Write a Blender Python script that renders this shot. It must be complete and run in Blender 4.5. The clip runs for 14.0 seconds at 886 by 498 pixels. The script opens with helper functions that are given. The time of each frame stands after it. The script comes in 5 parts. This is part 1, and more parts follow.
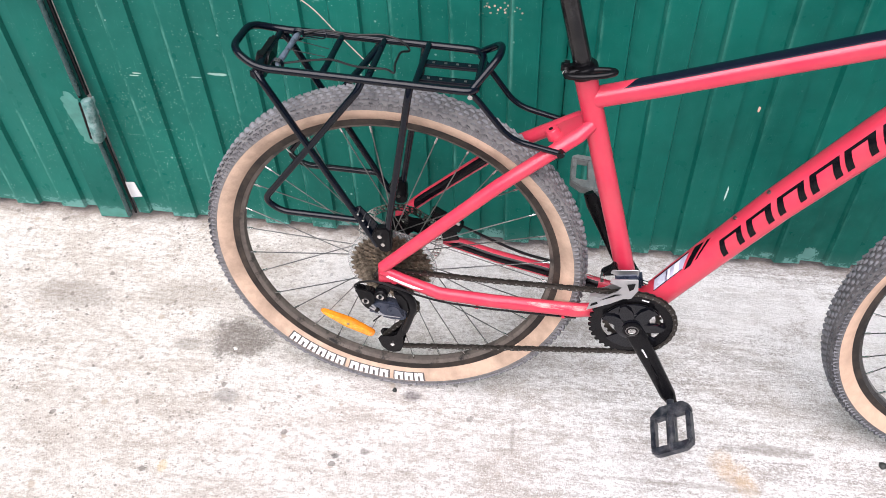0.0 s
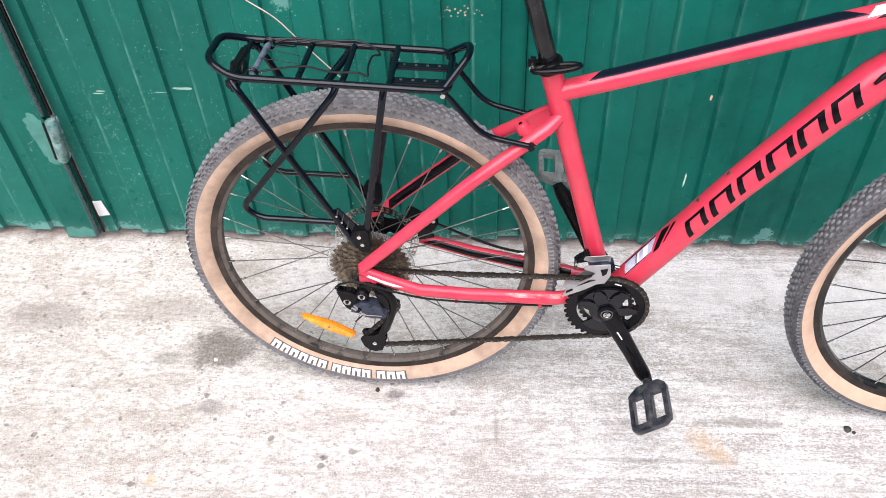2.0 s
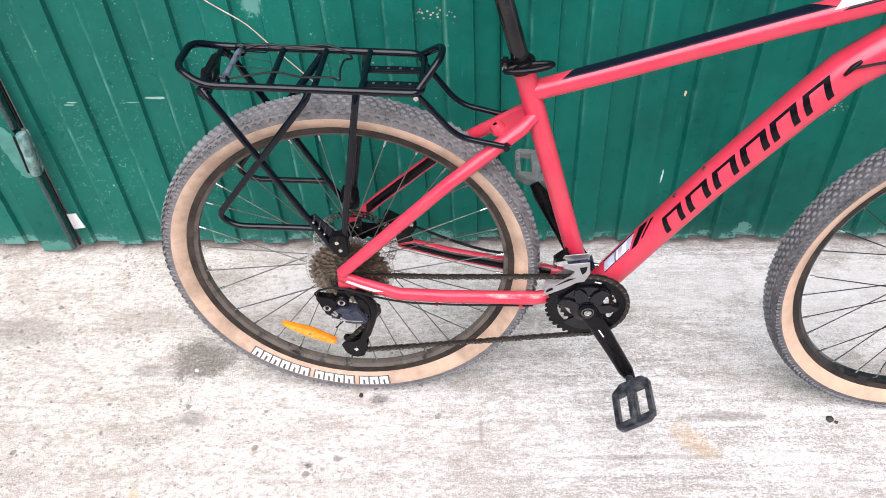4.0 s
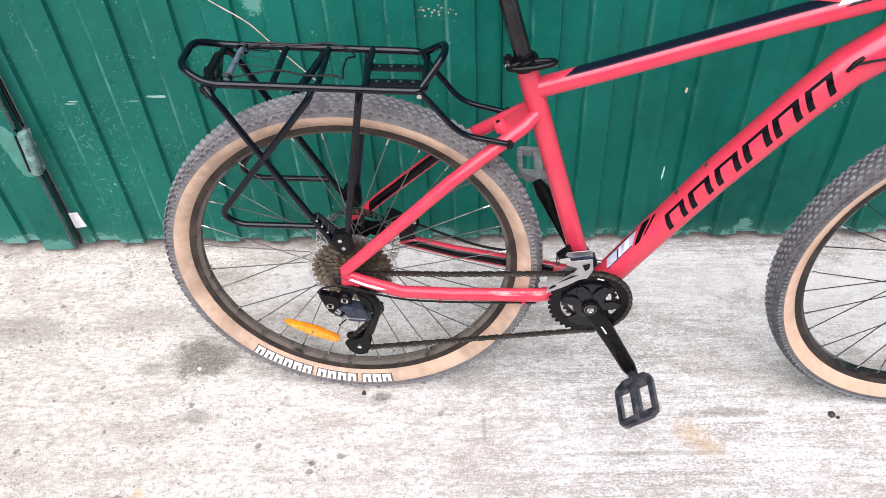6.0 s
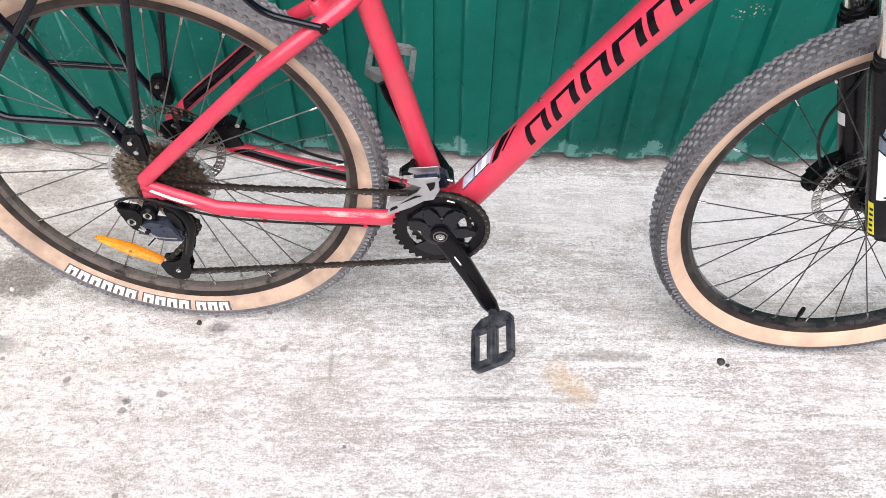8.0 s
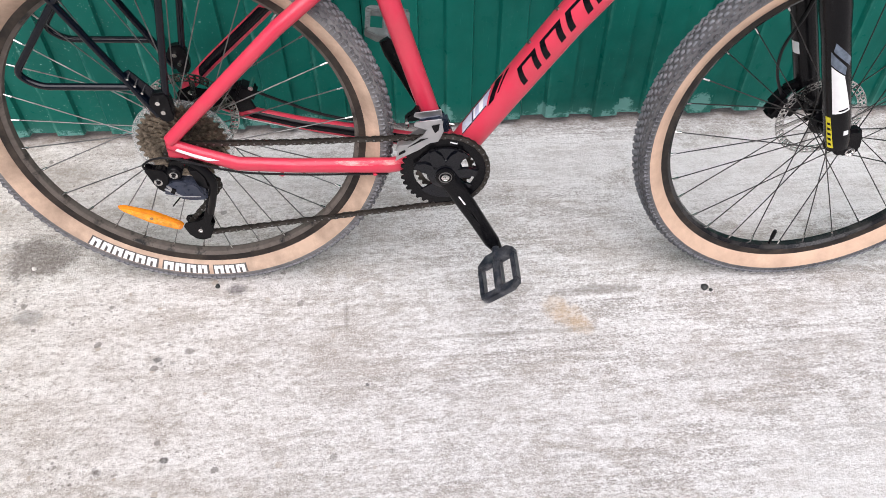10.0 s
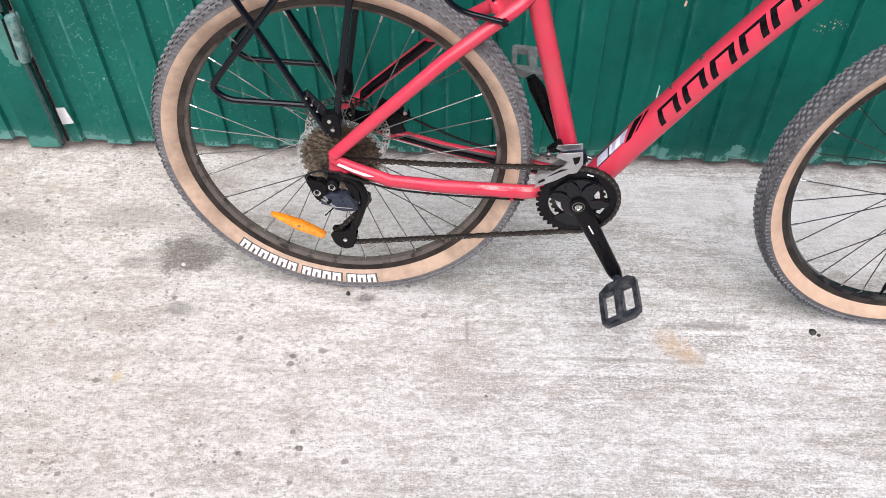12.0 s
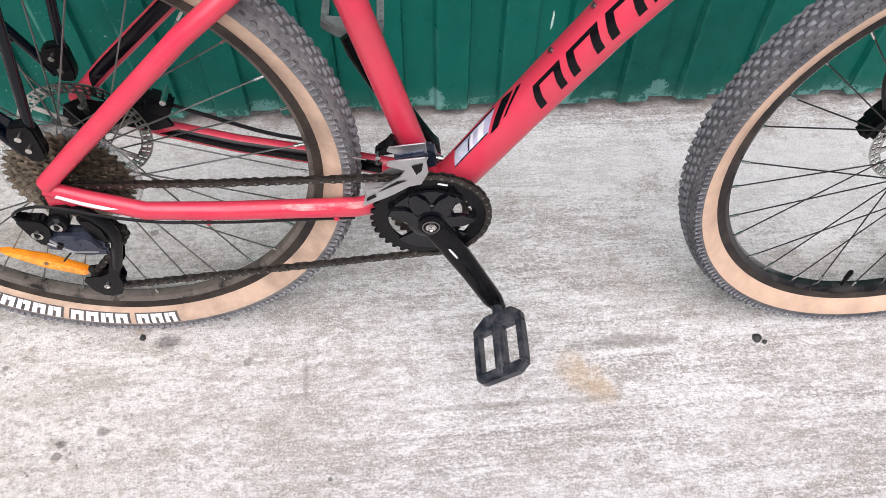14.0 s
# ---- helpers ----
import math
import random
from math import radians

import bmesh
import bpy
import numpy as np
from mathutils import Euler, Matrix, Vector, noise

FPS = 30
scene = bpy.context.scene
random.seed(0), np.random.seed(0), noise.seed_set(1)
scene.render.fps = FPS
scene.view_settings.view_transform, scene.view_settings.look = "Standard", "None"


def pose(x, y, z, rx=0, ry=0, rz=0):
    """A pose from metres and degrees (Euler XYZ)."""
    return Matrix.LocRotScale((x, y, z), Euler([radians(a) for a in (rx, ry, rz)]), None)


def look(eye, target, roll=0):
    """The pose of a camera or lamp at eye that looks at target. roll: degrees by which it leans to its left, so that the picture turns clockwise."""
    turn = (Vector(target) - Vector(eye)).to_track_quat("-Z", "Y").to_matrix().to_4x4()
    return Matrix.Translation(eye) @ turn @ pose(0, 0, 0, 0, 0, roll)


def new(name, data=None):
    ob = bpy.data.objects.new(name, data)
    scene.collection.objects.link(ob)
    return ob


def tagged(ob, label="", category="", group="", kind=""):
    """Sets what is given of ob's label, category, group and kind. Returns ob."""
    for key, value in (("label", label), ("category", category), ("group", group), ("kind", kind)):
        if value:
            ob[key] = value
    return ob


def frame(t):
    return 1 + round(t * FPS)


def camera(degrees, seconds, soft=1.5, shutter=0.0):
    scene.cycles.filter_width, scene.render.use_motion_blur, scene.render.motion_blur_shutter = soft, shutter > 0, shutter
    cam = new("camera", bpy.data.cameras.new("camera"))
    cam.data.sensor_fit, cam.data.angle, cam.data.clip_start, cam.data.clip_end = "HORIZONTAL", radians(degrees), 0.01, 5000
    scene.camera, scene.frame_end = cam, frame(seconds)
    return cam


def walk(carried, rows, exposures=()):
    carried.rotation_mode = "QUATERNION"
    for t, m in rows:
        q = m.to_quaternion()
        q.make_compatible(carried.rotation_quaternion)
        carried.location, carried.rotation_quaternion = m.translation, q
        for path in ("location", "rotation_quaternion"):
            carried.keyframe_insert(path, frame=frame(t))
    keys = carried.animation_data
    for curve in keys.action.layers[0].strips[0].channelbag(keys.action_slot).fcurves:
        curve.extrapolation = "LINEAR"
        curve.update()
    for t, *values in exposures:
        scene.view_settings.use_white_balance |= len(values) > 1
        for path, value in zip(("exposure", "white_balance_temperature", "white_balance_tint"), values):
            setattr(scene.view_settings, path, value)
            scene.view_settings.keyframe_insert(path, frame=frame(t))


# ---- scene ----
cam = camera(59.0, 14.0, soft=0.8)
PATH = [
    (0, (0.367, 0.147, 1.356), (0.248, 1.563, -0.051), 1.1),
    (0.5, (0.330, 0.119, 1.360), (0.281, 1.542, -0.045), 0.8),
    (1, (0.321, 0.110, 1.364), (0.304, 1.539, -0.035), 0.9),
    (1.5, (0.329, 0.105, 1.366), (0.316, 1.538, -0.028), 0.9),
    (2, (0.332, 0.105, 1.367), (0.324, 1.542, -0.024), 0.9),
    (2.5, (0.339, 0.108, 1.368), (0.342, 1.547, -0.020), 0.8),
    (3, (0.344, 0.109, 1.365), (0.365, 1.551, -0.020), 0.7),
    (5.5, (0.335, 0.108, 1.363), (0.371, 1.546, -0.026), 0.2),
    (6, (0.333, 0.108, 1.365), (0.370, 1.545, -0.026), 0.2),
    (6.5, (0.322, 0.106, 1.367), (0.38, 1.547, -0.02), 0.9),
    (7, (0.307, 0.117, 1.345), (0.429, 1.528, -0.069), 1.5),
    (7.5, (0.421, 0.192, 1.280), (0.559, 1.540, -0.191), 3.6),
    (8, (0.558, 0.245, 1.213), (0.671, 1.537, -0.310), 4.8),
    (8.2, (0.576, 0.240, 1.207), (0.673, 1.527, -0.321), 4.4),
    (10.3, (0.465, 0.066, 1.207), (0.675, 1.392, -0.276), 3.4),
    (10.5, (0.459, 0.055, 1.219), (0.655, 1.390, -0.257), 3.5),
    (11, (0.422, 0.022, 1.255), (0.567, 1.391, -0.195), 3.9),
    (11.5, (0.355, 0.024, 1.258), (0.444, 1.408, -0.184), 3.7),
    (12, (0.340, 0.010, 1.255), (0.400, 1.399, -0.182), 3.3),
    (12.5, (0.364, 0.010, 1.251), (0.434, 1.398, -0.186), 3.0),
    (13, (0.428, 0.085, 1.213), (0.510, 1.416, -0.278), 2.6),
    (13.5, (0.518, 0.265, 1.169), (0.617, 1.495, -0.405), 3.1),
    (14, (0.536, 0.456, 1.081), (0.740, 1.605, -0.543), 5.0),
]
walk(cam, [(t, look(eye, target, roll)) for t, eye, target, roll in PATH],
     exposures=[(0.0, 0.71, 6300, 16), (3.2, 0.72, 6300, 15), (5.3, 0.66, 6300, 15), (7.0, 0.69, 6300, 15), (8.2, 0.61, 6300, 14), (10.3, 0.36, 6300, 14), (12.0, 0.42, 6300, 14), (14.0, 0.42, 6300, 14)])

# ---- light ----
world = bpy.data.worlds.new("sky")
scene.world = world
world.use_nodes = True
wn, wl = world.node_tree.nodes, world.node_tree.links
sky = wn.new("ShaderNodeTexSky")
sky.sky_type, sky.sun_disc = "NISHITA", False
sky.sun_elevation, sky.sun_rotation = radians(55), radians(190)
sky.dust_density, sky.air_density, sky.ozone_density = 4.0, 1.0, 1.0
wn["Background"].inputs[1].default_value = 0.046
wl.new(sky.outputs[0], wn["Background"].inputs[0])
sun = new("sun", bpy.data.lights.new("sun", "SUN"))
sun.data.energy, sun.data.angle, sun.data.color = 3.95, radians(75), (1.0, 0.97, 0.95)
sun.matrix_world = look((-1.0, -4.2, 8.0), (0.4, 1.2, 0.0))


# ---- materials ----
def material(name, color, rough=0.5, metal=0.0, vary=0.0, scale=40.0, bump=0.0, bump_scale=200.0, dirt=None, dirt_amount=0.0, dirt_scale=8.0, coat=0.0, spec=0.5):
    """A surface with fine variation of its colour, some dirt and a fine relief."""
    m = bpy.data.materials.new(name)
    m.use_nodes = True
    n, l = m.node_tree.nodes, m.node_tree.links
    b = n["Principled BSDF"]
    b.inputs["Roughness"].default_value = rough
    b.inputs["Metallic"].default_value = metal
    b.inputs["Coat Weight"].default_value = coat
    b.inputs["Coat Roughness"].default_value = 0.15
    b.inputs["Specular IOR Level"].default_value = spec
    co = n.new("ShaderNodeTexCoord")
    base = n.new("ShaderNodeRGB")
    base.outputs[0].default_value = (*color, 1)
    out = base.outputs[0]
    if vary:
        t = n.new("ShaderNodeTexNoise")
        t.inputs["Scale"].default_value, t.inputs["Detail"].default_value = scale, 6
        l.new(co.outputs["Object"], t.inputs["Vector"])
        r = n.new("ShaderNodeMapRange")
        r.inputs[1].default_value, r.inputs[2].default_value = 0.3, 0.7
        r.inputs[3].default_value, r.inputs[4].default_value = 1 - vary, 1 + vary
        l.new(t.outputs["Fac"], r.inputs[0])
        x = n.new("ShaderNodeVectorMath")
        x.operation = "SCALE"
        l.new(out, x.inputs[0])
        l.new(r.outputs[0], x.inputs["Scale"])
        out = x.outputs[0]
    if dirt:
        t = n.new("ShaderNodeTexNoise")
        t.inputs["Scale"].default_value, t.inputs["Detail"].default_value, t.inputs["Roughness"].default_value = dirt_scale, 8, 0.7
        l.new(co.outputs["Object"], t.inputs["Vector"])
        r = n.new("ShaderNodeMapRange")
        r.inputs[1].default_value, r.inputs[2].default_value, r.inputs[4].default_value = 0.42, 0.68, dirt_amount
        l.new(t.outputs["Fac"], r.inputs[0])
        x = n.new("ShaderNodeMix")
        x.data_type = "RGBA"
        l.new(r.outputs[0], x.inputs[0])
        l.new(out, x.inputs[6])
        x.inputs[7].default_value = (*dirt, 1)
        out = x.outputs[2]
        rr = n.new("ShaderNodeMapRange")
        rr.inputs[3].default_value, rr.inputs[4].default_value = rough, min(1, rough + 0.3)
        l.new(r.outputs[0], rr.inputs[0])
        l.new(rr.outputs[0], b.inputs["Roughness"])
    l.new(out, b.inputs["Base Color"])
    if bump:
        t = n.new("ShaderNodeTexNoise")
        t.inputs["Scale"].default_value, t.inputs["Detail"].default_value = bump_scale, 4
        l.new(co.outputs["Object"], t.inputs["Vector"])
        u = n.new("ShaderNodeBump")
        u.inputs["Strength"].default_value, u.inputs["Distance"].default_value = bump, 0.002
        l.new(t.outputs["Fac"], u.inputs["Height"])
        l.new(u.outputs[0], b.inputs["Normal"])
    return m


NAVY_DECAL = material("blue_black_decal", (0.004, 0.005, 0.014), 0.2, 0, 0.1, 60, spec=0.25)
RED = material("red_paint", (0.58, 0.030, 0.068), 0.34, 0, 0.08, 12, 0.03, 400, (0.44, 0.16, 0.14), 0.16, 16, coat=0.22)
BLACK_DECAL = material("black_decal", (0.003, 0.0025, 0.004), 0.22, 0, 0.1, 60, spec=0.22)
PALE_STICKER = material("pale_blue_sticker", (0.50, 0.54, 0.64), 0.4, 0, 0.25, 120)
WHITE_DECAL = material("white_decal", (0.75, 0.75, 0.76), 0.4, 0, 0.06, 60)
LILAC_DECAL = material("lilac_decal", (0.42, 0.42, 0.55), 0.4, 0, 0.2, 90)
GREY_PRINT = material("worn_grey_print", (0.060, 0.055, 0.053), 0.6, 0, 0.3, 60, 0, 200, (0.26, 0.20, 0.16), 0.25, 60)
YELLOW_DECAL = material("yellow_decal", (0.75, 0.66, 0.02), 0.4, 0, 0.05, 60)
RACK = material("black_powder_coat", (0.002, 0.0035, 0.0075), 0.17, 0, 0.1, 80, 0.02, 900, spec=0.32)
BLACK_METAL = material("black_anodised_alloy", (0.003, 0.003, 0.004), 0.24, 0.0, 0.2, 60, 0.03, 600, (0.06, 0.055, 0.05), 0.06, 20, spec=0.19)
SPIDER = material("glossy_black_forging", (0.004, 0.0045, 0.007), 0.13, 0, 0.2, 60, 0.02, 500, spec=0.40)
BLACK_PLASTIC = material("black_plastic", (0.003, 0.003, 0.004), 0.30, 0, 0.2, 50, 0.05, 500, (0.08, 0.07, 0.065), 0.06, 25, spec=0.17)
DERAILLEUR = material("blue_grey_alloy", (0.034, 0.045, 0.075), 0.27, 0.5, 0.2, 60, 0.02, 500, (0.2, 0.18, 0.16), 0.25, 30)
TREAD = material("dusty_tread_rubber", (0.205, 0.206, 0.222), 0.9, 0, 0.2, 60, 0.3, 500, (0.265, 0.255, 0.25), 0.5, 40, spec=0.2)
TYRE = material("tyre_casing_rubber", (0.158, 0.154, 0.158), 0.9, 0, 0.25, 60, 0.3, 400, (0.19, 0.178, 0.166), 0.5, 30, spec=0.2)
CLEAN_TREAD = material("dark_tread_rubber", (0.175, 0.180, 0.198), 0.75, 0, 0.25, 60, 0.3, 500, (0.19, 0.18, 0.165), 0.35, 30, spec=0.35)
CLEAN_TYRE = material("dark_casing_rubber", (0.100, 0.100, 0.106), 0.8, 0, 0.25, 60, 0.3, 400, (0.13, 0.12, 0.11), 0.4, 30, spec=0.3)
TAN = material("tan_sidewall_rubber", (0.575, 0.40, 0.292), 0.75, 0, 0.08, 30, 0.15, 500, (0.36, 0.25, 0.18), 0.55, 18)
DIRTY_TAN = material("road_stained_tan_rubber", (0.54, 0.388, 0.288), 0.8, 0, 0.14, 22, 0.2, 400, (0.27, 0.195, 0.145), 0.75, 14)
RIM = material("black_rim_edge", (0.012, 0.010, 0.009), 0.4, 0, 0.3, 60, 0.05, 300, (0.10, 0.075, 0.058), 0.5, 24, spec=0.3)
GLOSSY_RIM = material("glossy_black_rim", (0.010, 0.010, 0.012), 0.18, 0, 0.2, 60, 0.03, 300, (0.09, 0.08, 0.07), 0.30, 30, spec=0.5)
DARK_SPOKE = material("dark_steel_spoke", (0.055, 0.052, 0.05), 0.3, 0.8, 0.3, 50)
SPOKE = material("steel_spoke", (0.20, 0.195, 0.19), 0.30, 0.85, 0.3, 50)
STEEL = material("bright_steel", (0.62, 0.61, 0.59), 0.25, 1, 0.15, 80)
ALLOY = material("silver_alloy", (0.50, 0.50, 0.515), 0.28, 0.85, 0.15, 60, 0.05, 300, (0.3, 0.27, 0.22), 0.3, 30)
CASSETTE = material("greasy_cassette_steel", (0.27, 0.225, 0.175), 0.30, 0.85, 0.45, 160, 0.2, 300, (0.014, 0.011, 0.008), 0.85, 70)
CHAIN = material("dirty_chain_steel", (0.075, 0.066, 0.058), 0.35, 0.75, 0.4, 120, 0.2, 500, (0.012, 0.011, 0.009), 0.6, 60)
AMBER = material("amber_reflector", (0.80, 0.25, 0.008), 0.25, 0, 0.15, 120, 0.2, 700, coat=0.5)
AMBER_LENS = material("bright_amber_lens", (0.88, 0.33, 0.012), 0.2, 0, 0.35, 160, 0.3, 500, (0.95, 0.47, 0.04), 0.4, 60, coat=0.5)
CABLE = material("black_cable_housing", (0.008, 0.008, 0.009), 0.4, spec=0.3)
PEDAL = material("scuffed_grey_pedal_plastic", (0.014, 0.017, 0.024), 0.28, 0, 0.4, 50, 0.35, 160, (0.20, 0.20, 0.205), 0.40, 55, spec=0.5)
DUSTY_PEDAL = material("dusty_pedal_plastic", (0.11, 0.12, 0.12), 0.6, 0, 0.4, 40, 0.15, 300, (0.30, 0.315, 0.30), 0.6, 30)
SEATPOST = material("scuffed_black_seatpost", (0.004, 0.004, 0.005), 0.16, 0, 0.3, 30, 0.03, 500, (0.10, 0.095, 0.09), 0.14, 26, spec=0.45)
STANCHION = material("polished_stanchion", (0.80, 0.77, 0.72), 0.12, 1.0)
COPPER = material("copper_wire", (0.50, 0.39, 0.34), 0.5, 0.1, 0.3, 60)
GREY_WRAP = material("grey_plastic_wrap", (0.10, 0.125, 0.165), 0.4, 0, 0.4, 120)


def clear_plastic():
    m = bpy.data.materials.new("clear_plastic")
    m.use_nodes = True
    b = m.node_tree.nodes["Principled BSDF"]
    b.inputs["Base Color"].default_value = (0.9, 0.9, 0.9, 1)
    b.inputs["Alpha"].default_value = 0.4
    b.inputs["Roughness"].default_value = 0.1
    b.inputs["Transmission Weight"].default_value = 0.75
    b.inputs["IOR"].default_value = 1.3
    return m


CLEAR = clear_plastic()


class Nodes:
    """Short calls for longer node trees."""

    def __init__(self, name):
        self.m = bpy.data.materials.new(name)
        self.m.use_nodes = True
        self.n, self.l = self.m.node_tree.nodes, self.m.node_tree.links
        self.b = self.n["Principled BSDF"]
        self.co = self.n.new("ShaderNodeTexCoord").outputs["Object"]

    def put(self, socket, value):
        if isinstance(value, (int, float)):
            socket.default_value = value
        elif isinstance(value, tuple):
            socket.default_value = (*value, 1) if len(value) == 3 and socket.type == "RGBA" else value
        else:
            self.l.new(value, socket)

    def mapped(self, scale=(1, 1, 1), shift=(0, 0, 0)):
        x = self.n.new("ShaderNodeMapping")
        x.inputs["Scale"].default_value, x.inputs["Location"].default_value = scale, shift
        self.l.new(self.co, x.inputs[0])
        return x.outputs[0]

    def noise(self, scale, detail=5, rough=0.6, vector=None, distortion=0.0):
        x = self.n.new("ShaderNodeTexNoise")
        x.inputs["Scale"].default_value, x.inputs["Detail"].default_value = scale, detail
        x.inputs["Roughness"].default_value, x.inputs["Distortion"].default_value = rough, distortion
        self.l.new(vector or self.co, x.inputs["Vector"])
        return x.outputs["Fac"]

    def cells(self, scale, vector=None, randomness=1.0):
        x = self.n.new("ShaderNodeTexVoronoi")
        x.inputs["Scale"].default_value, x.inputs["Randomness"].default_value = scale, randomness
        self.l.new(vector or self.co, x.inputs["Vector"])
        return x.outputs["Distance"], x.outputs["Color"]

    def ramp(self, value, a, b, lo=0.0, hi=1.0):
        x = self.n.new("ShaderNodeMapRange")
        x.inputs[1].default_value, x.inputs[2].default_value = a, b
        x.inputs[3].default_value, x.inputs[4].default_value = lo, hi
        self.l.new(value, x.inputs[0])
        return x.outputs[0]

    def math(self, op, a, b=0.0):
        x = self.n.new("ShaderNodeMath")
        x.operation = op
        self.put(x.inputs[0], a)
        self.put(x.inputs[1], b)
        return x.outputs[0]

    def mix(self, f, a, b, mode="MIX"):
        x = self.n.new("ShaderNodeMix")
        x.data_type, x.blend_type = "RGBA", mode
        self.put(x.inputs[0], f)
        self.put(x.inputs[6], a)
        self.put(x.inputs[7], b)
        return x.outputs[2]

    def spot(self, place, size, edge=0.5, wobble=None, amount=0.0):
        """1 inside an ellipsoid round place, with an uneven edge."""
        x = self.n.new("ShaderNodeVectorMath")
        x.operation = "SUBTRACT"
        self.l.new(self.co, x.inputs[0])
        x.inputs[1].default_value = place
        y = self.n.new("ShaderNodeVectorMath")
        y.operation = "DIVIDE"
        self.l.new(x.outputs[0], y.inputs[0])
        y.inputs[1].default_value = size
        z = self.n.new("ShaderNodeVectorMath")
        z.operation = "LENGTH"
        self.l.new(y.outputs[0], z.inputs[0])
        d = z.outputs["Value"]
        if wobble is not None:
            d = self.math("ADD", d, self.math("MULTIPLY", self.math("SUBTRACT", wobble, 0.5), amount))
        return self.ramp(d, 1.0, 1.0 - edge)

    def split(self, axis):
        x = self.n.new("ShaderNodeSeparateXYZ")
        self.l.new(self.co, x.inputs[0])
        return x.outputs[axis]

    def relief(self, height, strength, distance):
        x = self.n.new("ShaderNodeBump")
        x.inputs["Strength"].default_value, x.inputs["Distance"].default_value = strength, distance
        self.l.new(height, x.inputs["Height"])
        self.l.new(x.outputs[0], self.b.inputs["Normal"])

    def done(self, color, rough, spec=0.5):
        self.b.inputs["Specular IOR Level"].default_value = spec
        self.put(self.b.inputs["Base Color"], color)
        self.put(self.b.inputs["Roughness"], rough)
        return self.m


def concrete():
    k = Nodes("worn_concrete")
    grit, fine, mid, big = k.noise(300, 4, 0.65), k.noise(150, 7, 0.78), k.noise(19, 10, 0.72), k.noise(2.6, 5, 0.6)
    x = k.split(0)
    right = k.ramp(x, 0.1, 0.9)
    c = k.mix(k.ramp(fine, 0.40, 0.56), (0.51, 0.485, 0.465), (0.77, 0.755, 0.745))
    # worn patches with grainy edges
    patch = k.math("ADD", mid, k.math("MULTIPLY", k.math("SUBTRACT", big, 0.5), 0.35))
    c = k.mix(k.math("MULTIPLY", k.ramp(patch, 0.515, 0.575, 0, 0.80), k.ramp(x, 0.0, 0.9, 0.55, 0.85)), c, (0.38, 0.342, 0.308))
    blotch = k.noise(9, 9, 0.74, k.mapped((0.60, 1.9, 1), (5, 2, 0)), 0.4)
    c = k.mix(k.math("MULTIPLY", k.ramp(blotch, 0.505, 0.60, 0, 0.82), k.ramp(x, 0.0, 0.9, 0.70, 1.0)), c, (0.385, 0.345, 0.308))
    c = k.mix(k.ramp(blotch, 0.47, 0.38, 0, 0.65), c, (0.80, 0.785, 0.775))
    # trowel streaks, long in x, with broken edges
    broken = k.math("MULTIPLY", k.math("SUBTRACT", k.noise(190, 7, 0.76, k.mapped((0.7, 1.3, 1), (1, 2, 0))), 0.5), 1.1)
    streak = k.math("ADD", k.noise(9, 5, 0.62, k.mapped((0.7, 3.6, 1)), 0.8), broken)
    streak2 = k.math("ADD", k.noise(24, 4, 0.6, k.mapped((0.6, 3.6, 1), (3, 7, 0)), 0.6), broken)
    right = k.math("MULTIPLY", right, k.ramp(k.noise(3.4, 4, 0.6, k.mapped((0.6, 1.6, 1), (2, 5, 0))), 0.36, 0.58, 0.25, 1.0))
    c = k.mix(k.math("MULTIPLY", k.ramp(streak, 0.535, 0.60, 0, 0.82), k.math("ADD", 0.08, k.math("MULTIPLY", right, 0.92))), c, (0.36, 0.335, 0.315))
    c = k.mix(k.math("MULTIPLY", k.ramp(streak2, 0.56, 0.62, 0, 0.62), k.math("ADD", 0.06, k.math("MULTIPLY", right, 0.94))), c, (0.30, 0.275, 0.255))
    c = k.mix(k.math("MULTIPLY", k.ramp(streak2, 0.44, 0.36, 0, 0.5), right), c, (0.82, 0.805, 0.795))
    # thin long drag lines left by the float
    thin = k.math("ADD", k.noise(13, 5, 0.66, k.mapped((0.32, 7.0, 1), (8, 1, 0)), 0.25), k.math("MULTIPLY", broken, 0.85))
    drawn = k.math("ADD", 0.16, k.math("MULTIPLY", right, 0.84))
    c = k.mix(k.math("MULTIPLY", k.ramp(thin, 0.57, 0.615, 0, 0.78), drawn), c, (0.285, 0.262, 0.245))
    c = k.mix(k.math("MULTIPLY", k.ramp(thin, 0.44, 0.37, 0, 0.60), drawn), c, (0.82, 0.805, 0.795))
    # crumbled surface, a centimetre or so across
    crumb = k.noise(72, 6, 0.72, k.mapped((0.70, 1.40, 1), (6, 8, 0)))
    c = k.mix(k.math("MULTIPLY", k.ramp(crumb, 0.530, 0.585, 0, 0.60), k.ramp(x, 0.2, 0.9, 1.0, 0.65)), c, (0.345, 0.312, 0.280))
    c = k.mix(k.ramp(crumb, 0.460, 0.405, 0, 0.50), c, (0.83, 0.815, 0.805))
    # soft grey clouds of old dirt
    c = k.mix(k.ramp(k.noise(4.2, 6, 0.66, k.mapped((0.8, 1.2, 1), (9, 4, 0))), 0.53, 0.67, 0, 0.50), c, (0.42, 0.382, 0.348))
    # sand grains
    c = k.mix(k.ramp(grit, 0.56, 0.62, 0, 0.55), c, (0.24, 0.218, 0.20))
    c = k.mix(k.ramp(grit, 0.455, 0.40, 0, 0.50), c, (0.84, 0.83, 0.82))
    # chipped holes and dark spots, thicker towards the gate
    dist, col = k.cells(26)
    wob = k.noise(22, 8, 0.75)
    tiny = k.noise(190, 4, 0.7)
